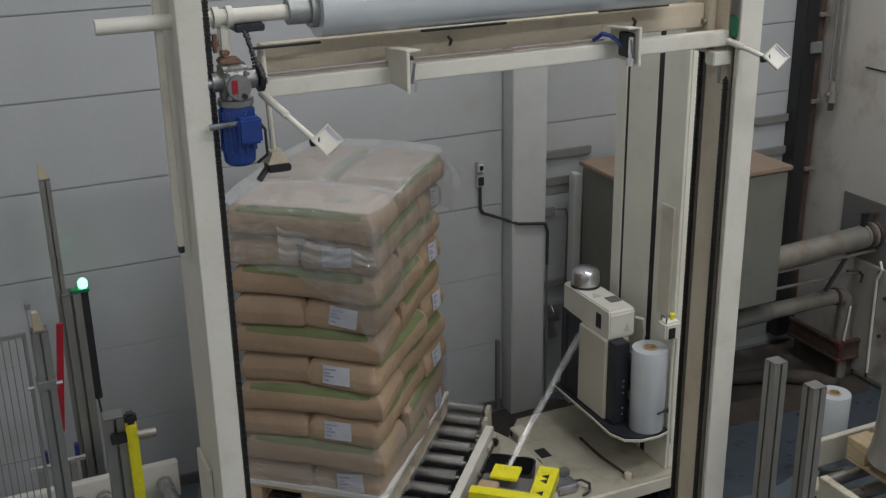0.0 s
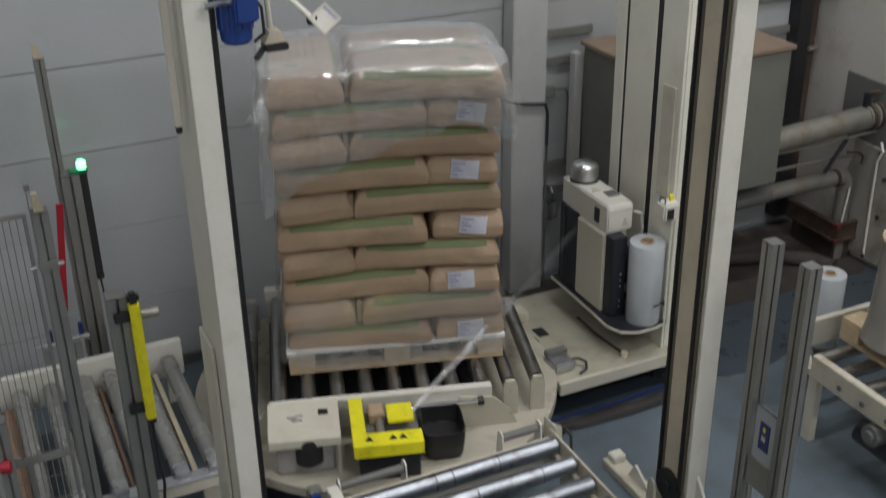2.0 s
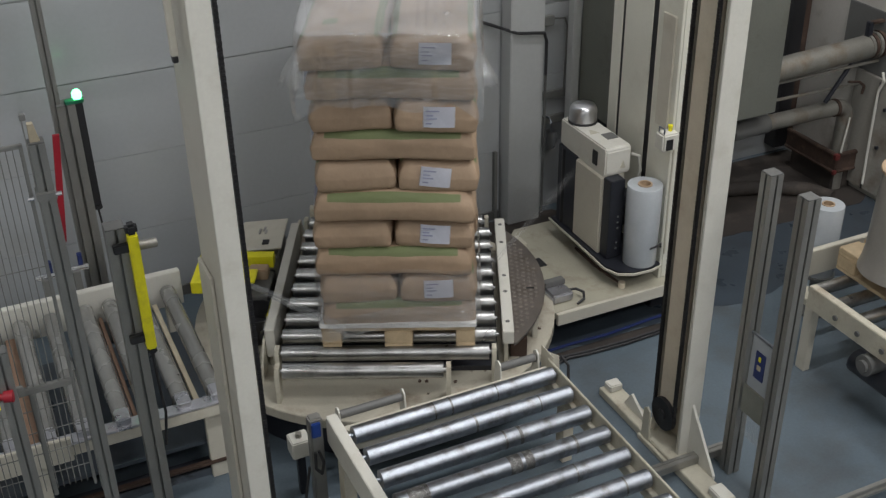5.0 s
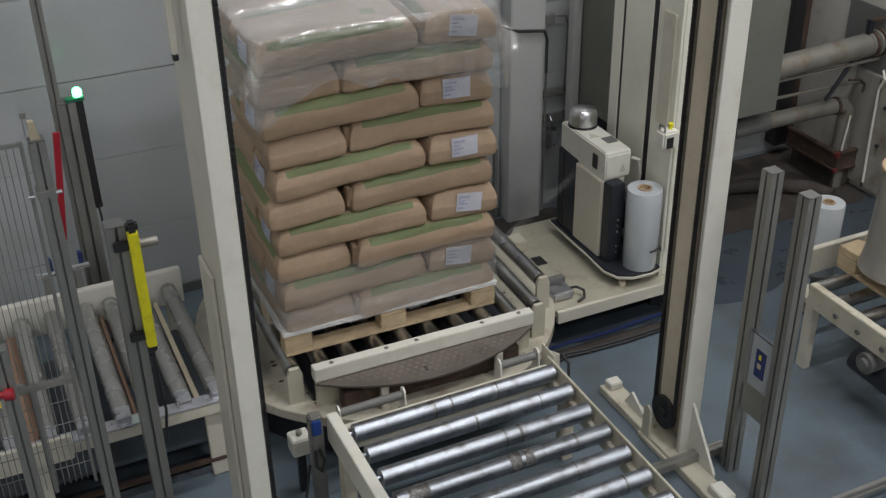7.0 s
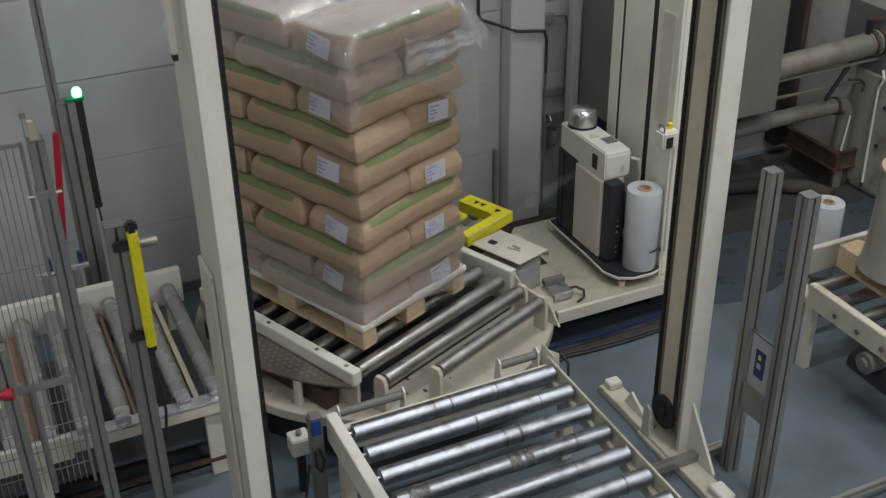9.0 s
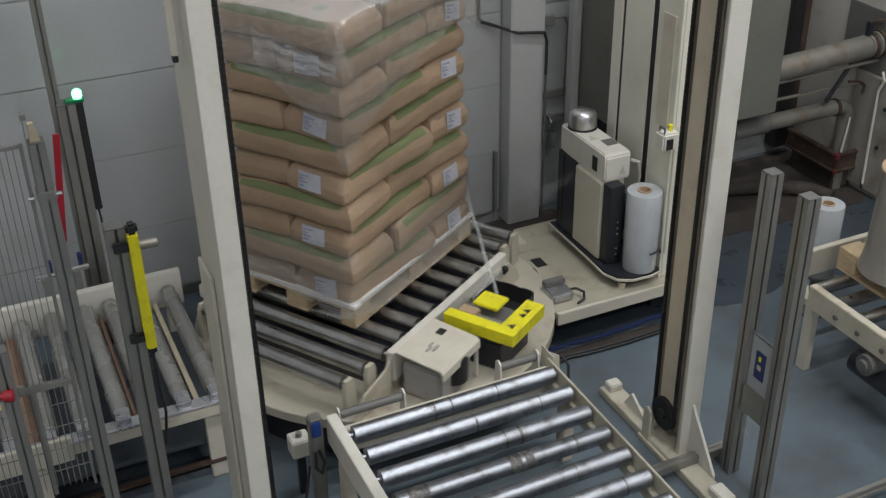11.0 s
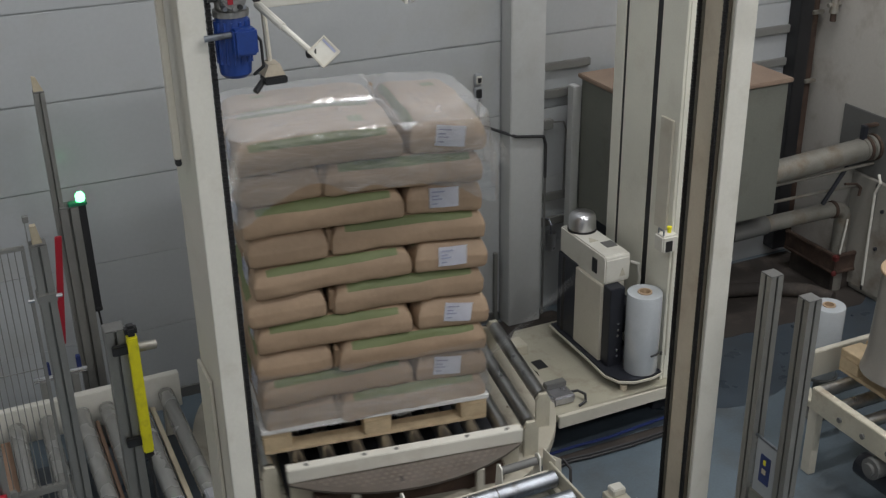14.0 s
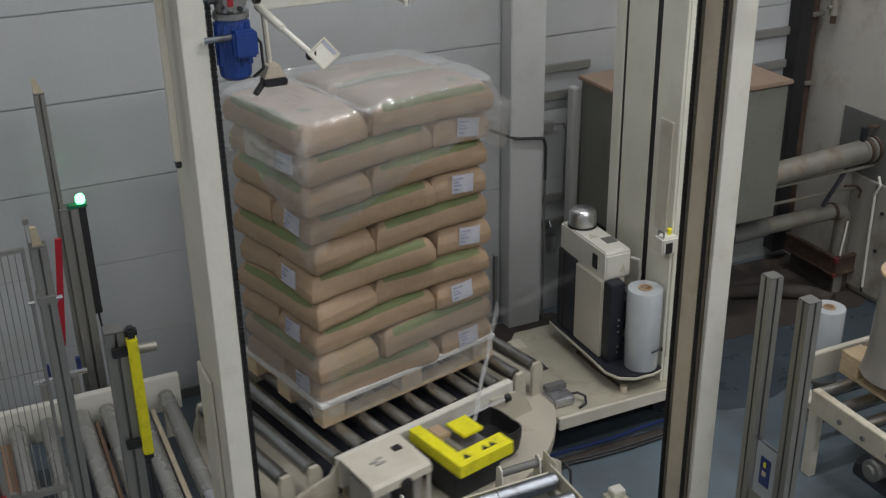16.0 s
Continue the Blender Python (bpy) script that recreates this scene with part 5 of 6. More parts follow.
for k in range(-6, 6):
    u = 0.07 + 0.157 * k
    lo, hi = -0.475, 0.70
    if k in (-6, 5):
        lo, hi = -0.44, 0.42
    elif k in (-5, 4):
        lo, hi = -0.46, 0.66
    key = (lo, hi)
    if key not in me_tt:
        me_tt[key] = mesh("roller", rod(rod(B(), (0, lo + 0.015, 0), (0, hi - 0.015, 0), 0.041, 24), (0, lo, 0), (0, hi, 0), 0.011, 8), STEEL_DULL)
    piece("roller", me_tt[key], table, (u, 0, ZR - 0.041))
    if k in (-6, -5, 4, 5):
        for v in (lo - 0.012, hi + 0.012):
            part("roller_bearing", prism(B(), [(u - 0.04, 0.33), (u + 0.04, 0.33), (u + 0.04, 0.51), (u + 0.025, 0.545), (u - 0.025, 0.545), (u - 0.04, 0.51)], "y", v - 0.012, v + 0.012), CREAM_DIRTY, table, "scuffed cream bearing cheek", L)
part("under_frame", box(B(), -0.62, 0.62, -0.50, 0.70, 0.33, 0.36), BLACK_STEEL, table, "", L)
# white box, yellow clamp, black box and end cheek on the clamp side


def clamp_side(name, bm, mat, parent, label="", local=True):
    """A part of the film clamp's group, set in towards the rail."""
    bmesh.ops.translate(bm, verts=bm.verts, vec=(0, 0.03, 0))
    return part(name, bm, mat, parent, label, local)


cover = clamp_side("cover_plate", prism(B(), [(-0.895, 0.520), (-0.890, 0.562), (-0.872, 0.578), (-0.60, 0.602), (-0.60, 0.594), (-0.868, 0.570), (-0.882, 0.558), (-0.887, 0.520)], "x", -0.62, -0.255), CREAM, table, "white folded sheet-metal cover", L)
clamp_side("cover_slot", box(B(), -0.36, -0.31, -0.72, -0.68, 0.586, 0.600), BLACK, cover, "", L)
clamp_side("cover_stay", box(B(), -0.275, -0.258, -0.885, -0.865, 0.33, 0.56, 0.003), WHITE, table, "", L)
clamp_side("drive_housing", box(B(), -0.59, -0.285, -0.855, -0.62, 0.33, 0.525, 0.012), GREY_PAINT, table, "pale grey drive housing under the cover", L)
clamp_side("drive_motor", lathe(B(), [(0.075, 0.40), (0.075, 0.53), (0.065, 0.55), (0.03, 0.56)], 24, (-0.42, -0.83, 0)), BLACK, table, "black motor end", L)
for k, (u0, u1, v0, v1) in enumerate(((-0.52, -0.475, -0.735, -0.722), (-0.50, -0.445, -0.76, -0.748), (-0.478, -0.44, -0.722, -0.710))):
    clamp_side("cover_mark", box(B(), u0, u1, v0, v1, 0.583, 0.598), GREY_PAINT, cover, "", L)
clamp_side("clamp_frame", prism(B(), [(-0.20, -0.63), (-0.13, -0.63), (-0.13, -0.95), (0.15, -0.95), (0.15, -1.06), (-0.20, -1.06)], "z", 0.540, 0.61), YELLOW, table, "yellow L-shaped film clamp", L)
clamp_side("clamp_pad", box(B(), -0.01, 0.125, -0.855, -0.70, 0.585, 0.605, 0.004), YELLOW, table, "yellow clamp pad", L)
clamp_side("clamp_body", box(B(), -0.125, 0.15, -0.945, -0.63, 0.40, 0.52, 0.006), DARK_PLATE, table, "", L)
clamp_side("clamp_block", box(B(), -0.10, -0.02, -0.76, -0.65, 0.52, 0.585, 0.006), CARD, table, "", L)
clamp_side("clamp_cylinder", rod(B(), (-0.05, -0.93, 0.54), (-0.05, -0.72, 0.54), 0.022, 12), PIPE, table, "", L)
clamp_side("clamp_base", box(B(), -0.17, 0.14, -0.97, -0.63, 0.33, 0.50, 0.004), BLACK_STEEL, table, "", L)
for u in (-0.12, 0.0, 0.05):
    clamp_side("clamp_warning", prism(B(), [(u - 0.022, -1.02), (u + 0.022, -1.02), (u, -0.98)], "z", 0.61, 0.612), BLACK, table, "", L)
bin_bm = B()
levels = []
for zz, k in ((0.332, 0.80), (0.36, 0.90), (0.44, 0.98), (0.505, 1.0), (0.505, 0.95), (0.44, 0.92), (0.40, 0.86)):
    ring_v = []
    for q in range(32):
        c, sn = math.cos(q * math.tau / 32), math.sin(q * math.tau / 32)
        w = (abs(c) ** 6 + abs(sn) ** 6) ** (-1 / 6)
        ring_v.append(bin_bm.verts.new((0.283 + 0.112 * k * w * c, -0.745 + 0.145 * k * w * sn, zz + 0.008 * noise.noise(Vector((q * 0.5, zz * 20, 1))))))
    levels.append(ring_v)
for p, q in zip(levels, levels[1:]):
    for i in range(32):
        bin_bm.faces.new((p[i], p[(i + 1) % 32], q[(i + 1) % 32], q[i]))
bin_bm.faces.new(levels[0][::-1])
bin_bm.faces.new(levels[-1])
clamp_side("film_bin", bin_bm, BLACK, table, "soft-edged black bin", L)
part("end_cheek", prism(B(), [(0.40, 0.33), (0.72, 0.33), (0.68, 0.42), (0.59, 0.51), (0.40, 0.53)], "y", -0.568, -0.556), CREAM_DIRTY, table, "", L)
part("end_cheek", prism(B(), [(-0.62, 0.33), (-0.95, 0.33), (-0.86, 0.46), (-0.66, 0.50), (-0.62, 0.55)], "y", -0.54, -0.528), CREAM_DIRTY, table, "", L)
part("clamp_rod", rod(B(), (0.15, -0.573, 0.50), (0.52, -0.573, 0.50), 0.012, 10), CHROME, table, "", L)
part("rod_knob", rod(B(), (0.50, -0.573, 0.50), (0.53, -0.573, 0.50), 0.024, 12), BLACK, table, "", L)
bm = B()
random.seed(4)
for k in range(45):
    a, r = random.uniform(0.25, 2.9), random.uniform(0.72, 0.98)
    s = random.uniform(0.004, 0.013)
    bmesh.ops.create_icosphere(bm, subdivisions=1, radius=s, matrix=Matrix.Translation((r * math.cos(a), r * math.sin(a), 0.331)) @ Matrix.Diagonal((1.6, 1, 0.25, 1)))
part("debris", bm, RUST, table, "rusty crumbs on the disc", L)["kind"] = "stuff"

# ---- the load: pallet, sheet, thirty sacks, film ----
load_pallet = pallet("pallet", "wooden pallet carrying paper sacks on the turntable")
PX, PY = 0.104, 0.171
slip = thing("pallet_sheet", 0, 0, 0, "thin white sheet folded over the pallet edge", "sheet")
bm = box(B(), -0.605, 0.605, -0.405, 0.405, 0.144, 0.149, 0.001)
part("sheet", bm, SHEET, slip, "", L)
for y in (-0.408, 0.404):
    part("sheet_edge", box(B(), -0.605, 0.605, y, y + 0.004, 0.128, 0.149), SHEET, slip, "", L)
for x in (-0.609, 0.605):
    part("sheet_edge", box(B(), x, x + 0.004, -0.405, 0.405, 0.126, 0.149), SHEET, slip, "", L)

LAYER = 0.158


def dome(u, v, zz):
    """How far the stack sags towards its edges at height zz over the rollers."""
    k = max(0.0, min(1.0, (zz - 0.15) / 0.45))
    return -k * (0.062 * min(abs(u), 0.62) ** 2 + 0.10 * min(abs(v), 0.42) ** 2)


def sack_mesh(seed):
    """A filled paper sack, 0.81 x 0.42 x 0.17 m, soft-cornered with sagging sides and uneven creases."""
    rnd = random.Random(seed)
    off = Vector((rnd.uniform(0, 50), rnd.uniform(0, 50), rnd.uniform(0, 50)))
    bm = B()
    bmesh.ops.create_cube(bm, size=2)
    bmesh.ops.subdivide_edges(bm, edges=bm.edges[:], cuts=15, use_grid_fill=True)
    half = Vector((0.399, 0.201, 0.085))
    r = 0.032
    for v in bm.verts:
        p = Vector([c * h for c, h in zip(v.co, half)])
        q = Vector([max(-(h - r), min(h - r, c)) for c, h in zip(p, half)])
        d = p - q
        if d.length > 0:
            d = d.normalized()
            p = q + d * r
        f = p.z / half.z
        up = max(0.0, f + 0.15)
        # shoulders slope in above the belly; the filling sags a little between the ends
        slope = 0.030 * up ** 2 + 0.008 * max(0.0, -f - 0.5)
        p.x -= math.copysign(min(1, abs(p.x) / 0.3) ** 3, p.x) * slope * 1.2
        p.y -= math.copysign(min(1, abs(p.y) / 0.15) ** 3, p.y) * slope
        p.z -= 0.022 * (abs(p.x) / half.x) ** 2 * (1 if f > 0 else 0.7)
        face = Vector([c if abs(c) > 0.97 else 0 for c in v.co])
        w = noise.noise(p * 5 + off) * 0.011 + noise.noise(p * 14 + off) * 0.005
        crease = abs(noise.noise(Vector((p.x * 9, p.y * 16, p.z * 10)) + off * 2)) * 0.010
        v.co = p + face.normalized() * (w - crease) * (0.35 if abs(face.x) > 0 else 1)
    me = mesh("paper_sack", bm, KRAFT)
    for p in me.polygons:
        p.use_smooth = True
    return me


SACKS = [sack_mesh(s) for s in range(6)]


def label_mesh(seed):
    """A paper label bent slightly over the sack's end, 0.15 x 0.09 m."""
    bm = B()
    rnd = random.Random(seed)
    g = [[bm.verts.new((-0.004 * (abs(i - 3) / 3) ** 2 + rnd.uniform(-0.001, 0.001), -0.066 + 0.022 * i, -0.044 + 0.022 * j)) for j in range(5)] for i in range(7)]
    for i in range(6):
        for j in range(4):
            bm.faces.new((g[i][j], g[i + 1][j], g[i + 1][j + 1], g[i][j + 1]))
    bmesh.ops.solidify(bm, geom=bm.faces[:], thickness=0.0015)
    return mesh("label", bm, LABEL)


LABELS = [label_mesh(s) for s in range(3)]
bm = B()
for k, (w, zz) in enumerate(((0.11, 0.026), (0.06, 0.008), (0.09, -0.006), (0.05, -0.026))):
    box(bm, 0.0, 0.0022, -0.055, -0.055 + w * 0.5, zz - 0.003, zz + 0.003)
ME_INK = mesh("label_print", bm, INK)
# the folded paper flap that closes a sack's plain end
bm = B()
box(bm, 0.0, 0.012, -0.065, 0.075, -0.058, 0.055, 0.005)
box(bm, 0.010, 0.022, 0.035, 0.075, -0.060, 0.057, 0.005)
ME_FLAP = mesh("end_flap", bm, KRAFT_PLAIN)
rs = random.Random(11)
sacks = []
n = 0
for row in range(10):
    zc = 0.144 + LAYER * (row + 0.5) - 0.013 * max(0.0, 1 - row / 6)   # the lower rows are pressed down
    s = 1 if row % 2 == 0 else -1   # the crosswise sack lies at +u in even rows
    spots = [(0.402 * s, 0.0, -90 * s, s)]   # labelled end towards -v for +u, +v for -u
    spots += [(-0.2 * s, 0.203, 0, 0), (-0.2 * s, -0.203, 180, 0)]
    for i, (u, v, a, c) in enumerate(spots):
        top = row == 9
        du, dv, da = rs.uniform(-0.016, 0.016), rs.uniform(-0.014, 0.014), rs.uniform(-2.6, 2.6)
        if top:
            du, dv, da = (-0.008 if i == 0 else 0.012), (0.0 if i == 0 else math.copysign(0.006, v)), da * 0.6
        ob = thing("paper_sack", 0, 0, 0, "brown paper sack with green bands " + ("on top of the stack" if top else "stacked flat on a pallet"), "sack", "sacks on the pallet")
        body = new("sack_body", SACKS[n % 6])
        body.parent = ob
        BASE[body] = Vector((0, 0, 0))
        flip = 180 if (n // 6) % 2 and not top else 0
        body.rotation_euler = (0, 0, radians(flip))
        # the label sits on the +x end of the sack's own space
        labelled = i == 0 or (i == 1 and s < 0) or (i == 2 and s > 0)
        if labelled:
            dy = rs.uniform(-0.03, 0.03)
            lab = new("label", LABELS[n % 3])
            lab.parent, lab.location, lab.rotation_euler = ob, (0.4055, dy, -0.004), (rs.uniform(-0.13, 0.13), -0.10, 0)
            lab.scale = (1, 1.12, 1.15)
            BASE[lab] = Vector((0, 0, 0))
            ink = new("label_print", ME_INK)
            ink.parent, ink.location = lab, (0.001, 0, 0)
        else:
            flap = new("end_flap", ME_FLAP)
            flap.parent, flap.location = ob, (0.394 if i else -0.394, 0.11, 0)
            flap.rotation_euler = (rs.uniform(-0.06, 0.06), 0, 0 if i else math.pi)
            BASE[flap] = Vector((0, 0, 0))
        uu, vv = u + du, v + dv
        k = max(0.0, min(1.0, (zc - 0.15) / 0.45))
        lean = Matrix.Rotation(-0.22 * k * vv + rs.uniform(-0.008, 0.008), 4, "X") @ Matrix.Rotation(0.124 * k * uu + rs.uniform(-0.010, 0.010), 4, "Y")
        sacks.append((ob, pose(uu, vv, zc + dome(uu, vv, zc)) @ lean @ pose(0, 0, 0, 0, 0, a + da)))
        n += 1


# clear sheet over the top of the stack, hanging with pulled-out corner folds
TOP = 0.142 + 10 * LAYER + 0.026


def rim(a, grow):
    """A point of the load's outline in plan, at angle a, grown outwards."""
    c, sn = math.cos(a), math.sin(a)
    k = 1 / max(abs(c) / 0.625, abs(sn) / 0.425)
    soft = (abs(c / 0.625) ** 9 + abs(sn / 0.425) ** 9) ** (-1 / 9)
    k = min(k, soft)
    return Vector((c * k, sn * k, 0)) + Vector((c, sn, 0)) * grow


def angles(n):
    """Angles that spread the points evenly along the outline."""
    pts = []
    for i in range(n):
        f = i / n * 4.2
        if f < 0.85:
            p = (0.625, -0.425 + f)
        elif f < 2.1:
            p = (0.625 - (f - 0.85), 0.425)
        elif f < 2.95:
            p = (-0.625, 0.425 - (f - 2.1))
        else:
            p = (-0.625 + (f - 2.95), -0.425)
        pts.append(math.atan2(p[1], p[0]))
    return pts


hood = thing("top_sheet", 0, 0, 0, "clear film sheet draped over the top of the sacks", "film")
bm = B()
N = 168
ang = angles(N)
corner = [math.atan2(sy * 0.425, sx * 0.625) for sx in (-1, 1) for sy in (-1, 1)]
rings = []
NT = 22
for j in range(NT + 19):
    ringv = []
    for k, a in enumerate(ang):
        near = max(0.0, 1 - min(abs(math.atan2(math.sin(a - c), math.cos(a - c))) for c in corner) / 0.16)
        fold = noise.noise(Vector((k * 0.42, 3.0, 0.0))) + 0.6 * noise.noise(Vector((k * 0.95, j * 0.1, 4.0)))
        if j < NT:   # the flat top, from the middle outwards
            p = rim(a, -0.018) * ((j + 0.4) / (NT - 0.6))
            z = TOP + 0.008 * noise.noise(p * 5) + 0.004 * noise.noise(p * 22)
            # the film sinks into the gaps between the three upper sacks
            z -= 0.050 * math.exp(-((p.x + 0.205) / 0.034) ** 2)
            z -= 0.034 * math.exp(-(p.y / 0.030) ** 2) * max(0.0, min(1.0, (p.x + 0.19) / 0.05))
        elif j < NT + 5:   # the rounded shoulder
            b = (j - NT + 1) / 6 * math.pi / 2
            p = rim(a, -0.018 + 0.036 * math.sin(b) + 0.008 * fold)
            z = TOP - 0.036 * (1 - math.cos(b)) + 0.010 * fold
        else:
            d = (j - NT - 5) / 13
            low = max(0.0, math.cos(a - corner[0])) ** 6   # hangs lowest at the corner where it was pulled down
            drop = (0.27 + 0.24 * low + 0.06 * max(0.0, -math.sin(a)) + 0.04 * math.sin(3 * a + 1) + 0.06 * noise.noise(Vector((math.cos(a) * 3, math.sin(a) * 3, 5)))) * (1 + 0.25 * near)
            g = 0.018 + 0.006 * d + near * near * (0.15 * d * (1.35 - d)) + 0.018 * fold * (0.4 + d)
            p = rim(a, g)
            z = TOP - 0.036 - drop * d
        ringv.append(bm.verts.new((p.x, p.y, z + dome(p.x, p.y, TOP))))
    rings.append(ringv)
lower = B()
copies = {v: lower.verts.new(v.co) for ringv in rings[NT + 1:] for v in ringv}
for n, (p, q) in enumerate(zip(rings, rings[1:])):
    for i in range(N):
        quad = (p[i], p[(i + 1) % N], q[(i + 1) % N], q[i])
        if n < NT + 1:
            bm.faces.new(quad)
        else:
            lower.faces.new([copies[v] for v in quad])
bm.faces.new(rings[0])
bmesh.ops.delete(bm, geom=[v for v in bm.verts if not v.link_faces], context="VERTS")
part("sheet", bm, FILM_TOP, hood, "", L)
part("drape", lower, FILM_DRAPE, hood, "clear hanging edge of the sheet", L)

# pleated ears where the sheet is gathered at the corners
for n, (sx, sy, size) in enumerate(((1, 1, 0.8), (1, -1, 0.7), (-1, 1, 0.75), (-1, -1, 0.8))):
    ear = B()
    cols = []
    base = math.atan2(sy, sx)
    for i in range(33):
        f = i / 16 - 1
        a = base + 0.75 * f
        pleat = 0.5 + 0.5 * math.sin(i * 1.15 + n) + 0.6 * noise.noise(Vector((i * 0.7, n * 3.0, 0)))
        line = []
        for j in range(11):
            r = j / 10
            out = size * (0.17 * r * (1 - 0.35 * f * f)) + 0.022 * pleat * r
            line.append(ear.verts.new((sx * 0.585 + out * math.cos(a), sy * 0.385 + out * math.sin(a), TOP - 0.085 - 0.07 * abs(f) * r - size * 0.20 * r ** 1.6 * (0.7 + 0.3 * pleat))))
        cols.append(line)
    for p, q in zip(cols, cols[1:]):
        for j in range(10):
            ear.faces.new((p[j], q[j], q[j + 1], p[j + 1]))
    part("corner_fold", ear, FILM_EAR, hood, "gathered corner of the sheet", L)

# the flat bunch of the sheet pressed against the short side, its pleats running level into the corner
bunch = B()
cols = []
for i in range(25):
    f = i / 24   # from the corner inwards
    line = []
    for j in range(29):
        g = j / 28
        ridge = math.sin(g * 15 + 1.2 * noise.noise(Vector((f * 0.8, g * 2, 8)))) + 0.9 * noise.noise(Vector((f * 0.9, g * 11, 2)))
        span = 0.05 + 0.12 * f ** 0.7
        line.append(bunch.verts.new((-0.655 - 0.0035 * ridge - 0.010 * math.sin(f * math.pi), -0.425 + 0.50 * f, TOP - 0.255 + 0.05 * f + span * (g - 0.5) + 0.02 * noise.noise(Vector((f * 6, 0, 4))))))
    cols.append(line)
for p, q in zip(cols, cols[1:]):
    for j in range(28):
        bunch.faces.new((p[j], q[j], q[j + 1], p[j + 1]))
part("pleated_fold", bunch, FILM_BUNCH, hood, "milky pleated fold pulled into the corner", L)

def hem(a):
    """Height of the wrap's lower edge: over the pallet on the clamp side, above its openings elsewhere."""
    return 0.135 - 0.10 * max(0.0, min(1.0, -1.6 * math.sin(a)))


wrap = thing("stretch_wrap", 0, 0, 0, "clear stretch film wound round pallet and lower sacks", "film")
bm = B()
rings = []
for j in range(12):
    f = j / 11
    rings.append([bm.verts.new((rim(a, 0.004 + 0.008 * noise.noise(Vector((a * 5, f * 4, 2))) - (0.012 if j < 2 else 0)) + Vector((0, 0, hem(a) + (0.45 - hem(a)) * f + 0.02 * noise.noise(Vector((a * 3, j * 0.4, 7))))))) for a in ang])
for p, q in zip(rings, rings[1:]):
    for i in range(N):
        bm.faces.new((p[i], p[(i + 1) % N], q[(i + 1) % N], q[i]))
part("film_band", bm, FILM, wrap, "", L)
band = B()
rings = []
for j in range(8):
    zz = 0.22 + 0.27 * j / 7
    rings.append([band.verts.new(rim(a, 0.011 + 0.010 * noise.noise(Vector((a * 6, zz * 11, 9)))) + Vector((0, 0, zz + 0.03 * noise.noise(Vector((a * 2, 1.5, 3)))))) for a in ang])
for p, q in zip(rings, rings[1:]):
    for i in range(N):
        band.faces.new((p[i], p[(i + 1) % N], q[(i + 1) % N], q[i]))
part("film_band", band, FILM, wrap, "", L)


skirt = B()
rings = []
for j in range(9):
    f = j / 8
    rings.append([skirt.verts.new(rim(a, 0.006 + 0.022 * (1 - f) ** 2 * (0.5 + noise.noise(Vector((a * 4, 2.0, 6)))) + 0.012 * noise.noise(Vector((k * 0.6, j * 0.5, 1)))) + Vector((0, 0, hem(a) + 0.015 + 0.03 * noise.noise(Vector((a * 3, 0.0, 5))) * (1 - f) + 0.12 * f))) for k, a in enumerate(ang)])
for p, q in zip(rings, rings[1:]):
    for i in range(N):
        skirt.faces.new((p[i], p[(i + 1) % N], q[(i + 1) % N], q[i]))
part("film_edge", skirt, FILM_SKIRT, wrap, "bunched milky edge of the film", L)


def ribbon(name, length, w0, w1, label, mat):
    """A gathered ribbon of film along its own +x, from the origin."""
    o = thing(name, 0, 0, 0, label, "film")
    b = B()
    cols = []
    for i in range(25):
        f = i / 24
        w = (w0 + (w1 - w0) * f) / 2
        x = length * f
        cols.append([b.verts.new((x, 0.012 * math.sin(k * 2.1 + f * 5), w * (k - 3) / 3)) for k in range(7)])
    for p, q in zip(cols, cols[1:]):
        for k in range(6):
            b.faces.new((p[k], q[k], q[k + 1], p[k + 1]))
    part("strip", b, mat, o, "", L)
    return o


tail = ribbon("film_tail", 1.02, 0.03, 0.07, "gathered film tail held in the clamp", FILM_ROPE)
web = ribbon("film_web", 1.30, 0.06, 0.05, "gathered film running from the carriage", FILM_WEB)


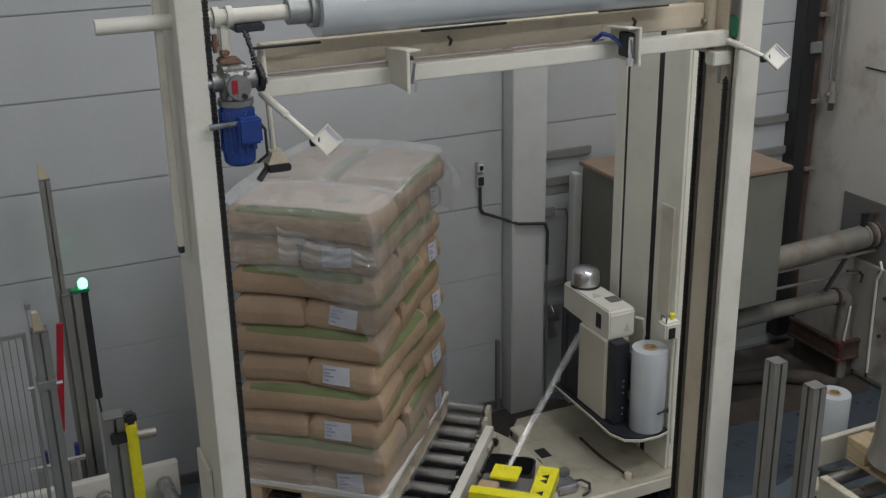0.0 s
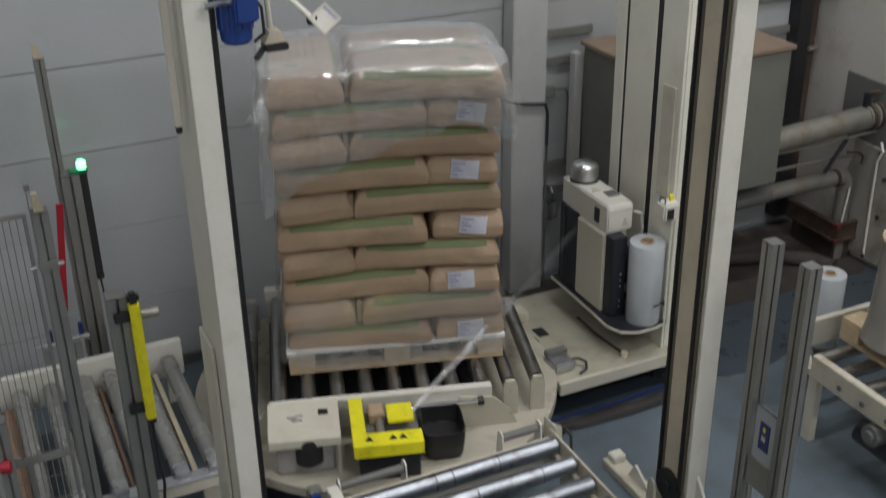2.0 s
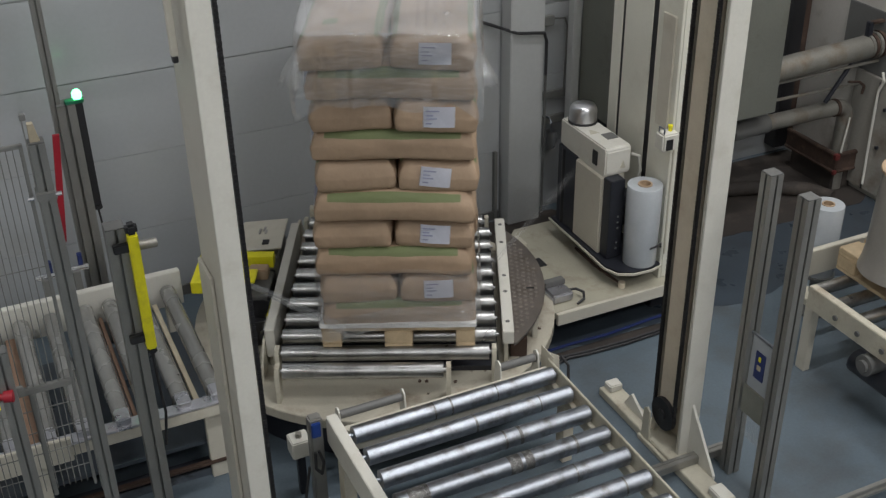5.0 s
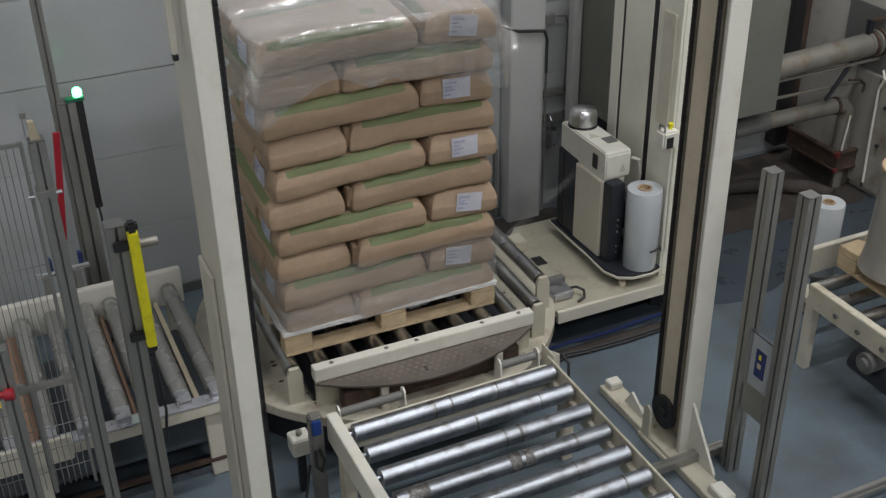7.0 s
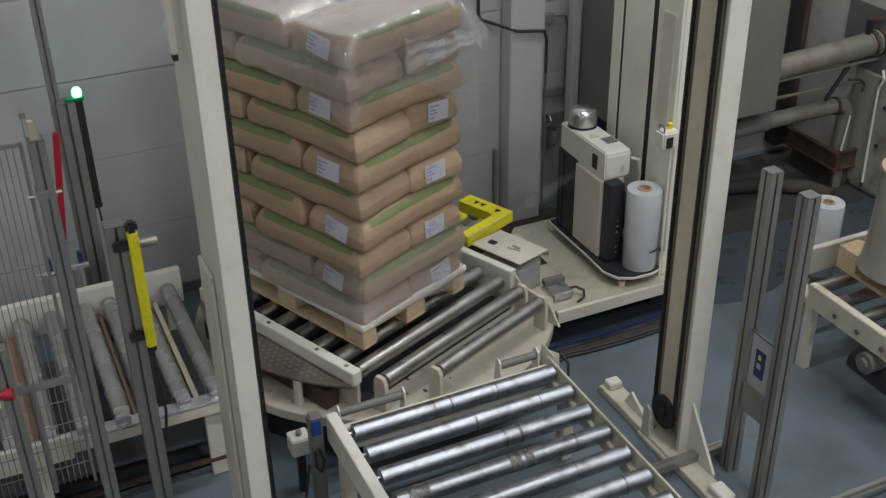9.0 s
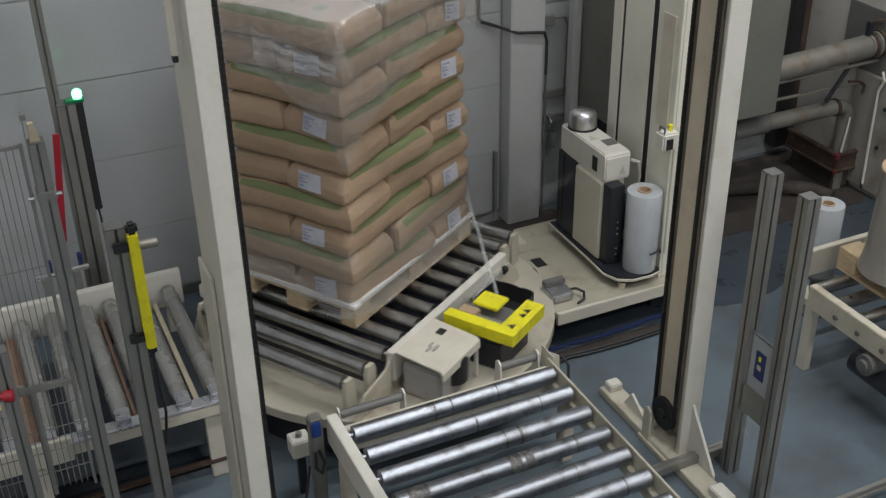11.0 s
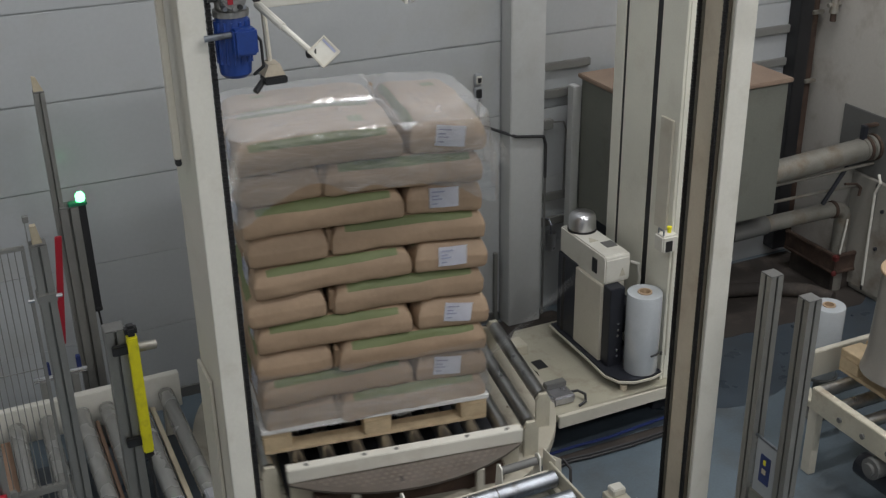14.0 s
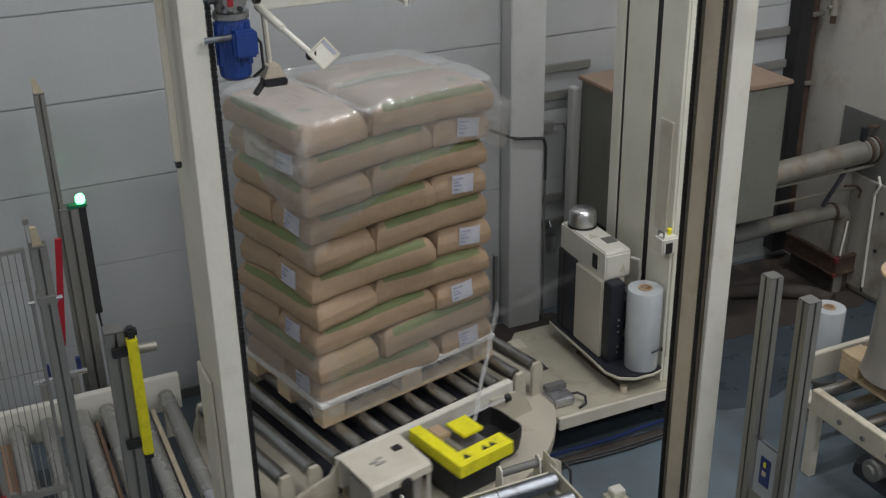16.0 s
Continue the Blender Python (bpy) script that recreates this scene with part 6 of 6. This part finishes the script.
# ---- what moves ----
def table_angle(t):
    """Degrees of turn: slow winding at first, then faster."""
    slow, t1, gain, top_speed = 32.9, 9.75, 18.5, 78.6
    a = 49.3 - slow * t
    if t > t1:
        t2 = t1 + (top_speed - slow) / gain
        u = min(t, t2) - t1
        a -= gain * u * u / 2
        if t > t2:
            a -= (top_speed - slow) * (t - t2)
    return a


LIFT = [(0, 0.20), (0.5, 0.18), (1, 0.155), (1.5, 0.135), (2, 0.115), (2.5, 0.10), (3, 0.085), (3.5, 0.07), (4, 0.06), (6.4, 0.0), (7, -0.003), (9, -0.005), (11.5, -0.008), (15, -0.008), (15.4, -0.003), (15.7, 0.01), (16, 0.032)]


def lift(t):
    for (a, u), (b, v) in zip(LIFT, LIFT[1:]):
        if t <= b:
            return u + (v - u) * (t - a) / (b - a)
    return LIFT[-1][1]


def aim(a, b):
    """A pose at a whose +x looks at b, with z kept up."""
    d = Vector(b) - Vector(a)
    yaw = math.atan2(d.y, d.x)
    pitch = -math.atan2(d.z, math.hypot(d.x, d.y))
    return Matrix.Translation(a) @ Matrix.Rotation(yaw, 4, "Z") @ Matrix.Rotation(pitch, 4, "Y")


def motions():
    times = [i / 10 for i in range(161)]
    turn = {t: pose(0, 0, 0, 0, 0, table_angle(t)) for t in times}
    on = pose(PX, PY, ZR)
    walk(table, [(t, turn[t]) for t in times])
    for ob in (load_pallet, slip, hood, wrap):
        walk(ob, [(t, turn[t] @ on) for t in times])
    for ob, place in sacks:
        walk(ob, [(t, turn[t] @ on @ place) for t in times])
    walk(carr, [(t, pose(1.488, 0.05, lift(t))) for t in times])
    tails, webs = [], []
    for t in times:
        grip = turn[t] @ Vector((0.12, -0.75, 0.60))
        leave = Vector((1.41, 0.12, 0.84 + lift(t)))
        corners = [turn[t] @ on @ Vector((x, y, 0.20)) for x in (-0.61, 0.61) for y in (-0.41, 0.41)]
        far = max(corners, key=lambda c: math.atan2(c.y - leave.y, c.x - leave.x) % math.tau)
        inside = far.lerp(turn[t] @ on @ Vector((0, 0, 0.20)), 0.22)
        edge = turn[t] @ on @ Vector((0.60, -0.40, 0.19))
        k = min(1.0, max(0.0, (t - 3.05) / 0.4))
        tails.append((t, aim(grip, leave.lerp(edge, k))))
        webs.append((t, aim(leave, grip.lerp(inside, k))))
    walk(tail, tails)
    walk(web, webs)


motions()
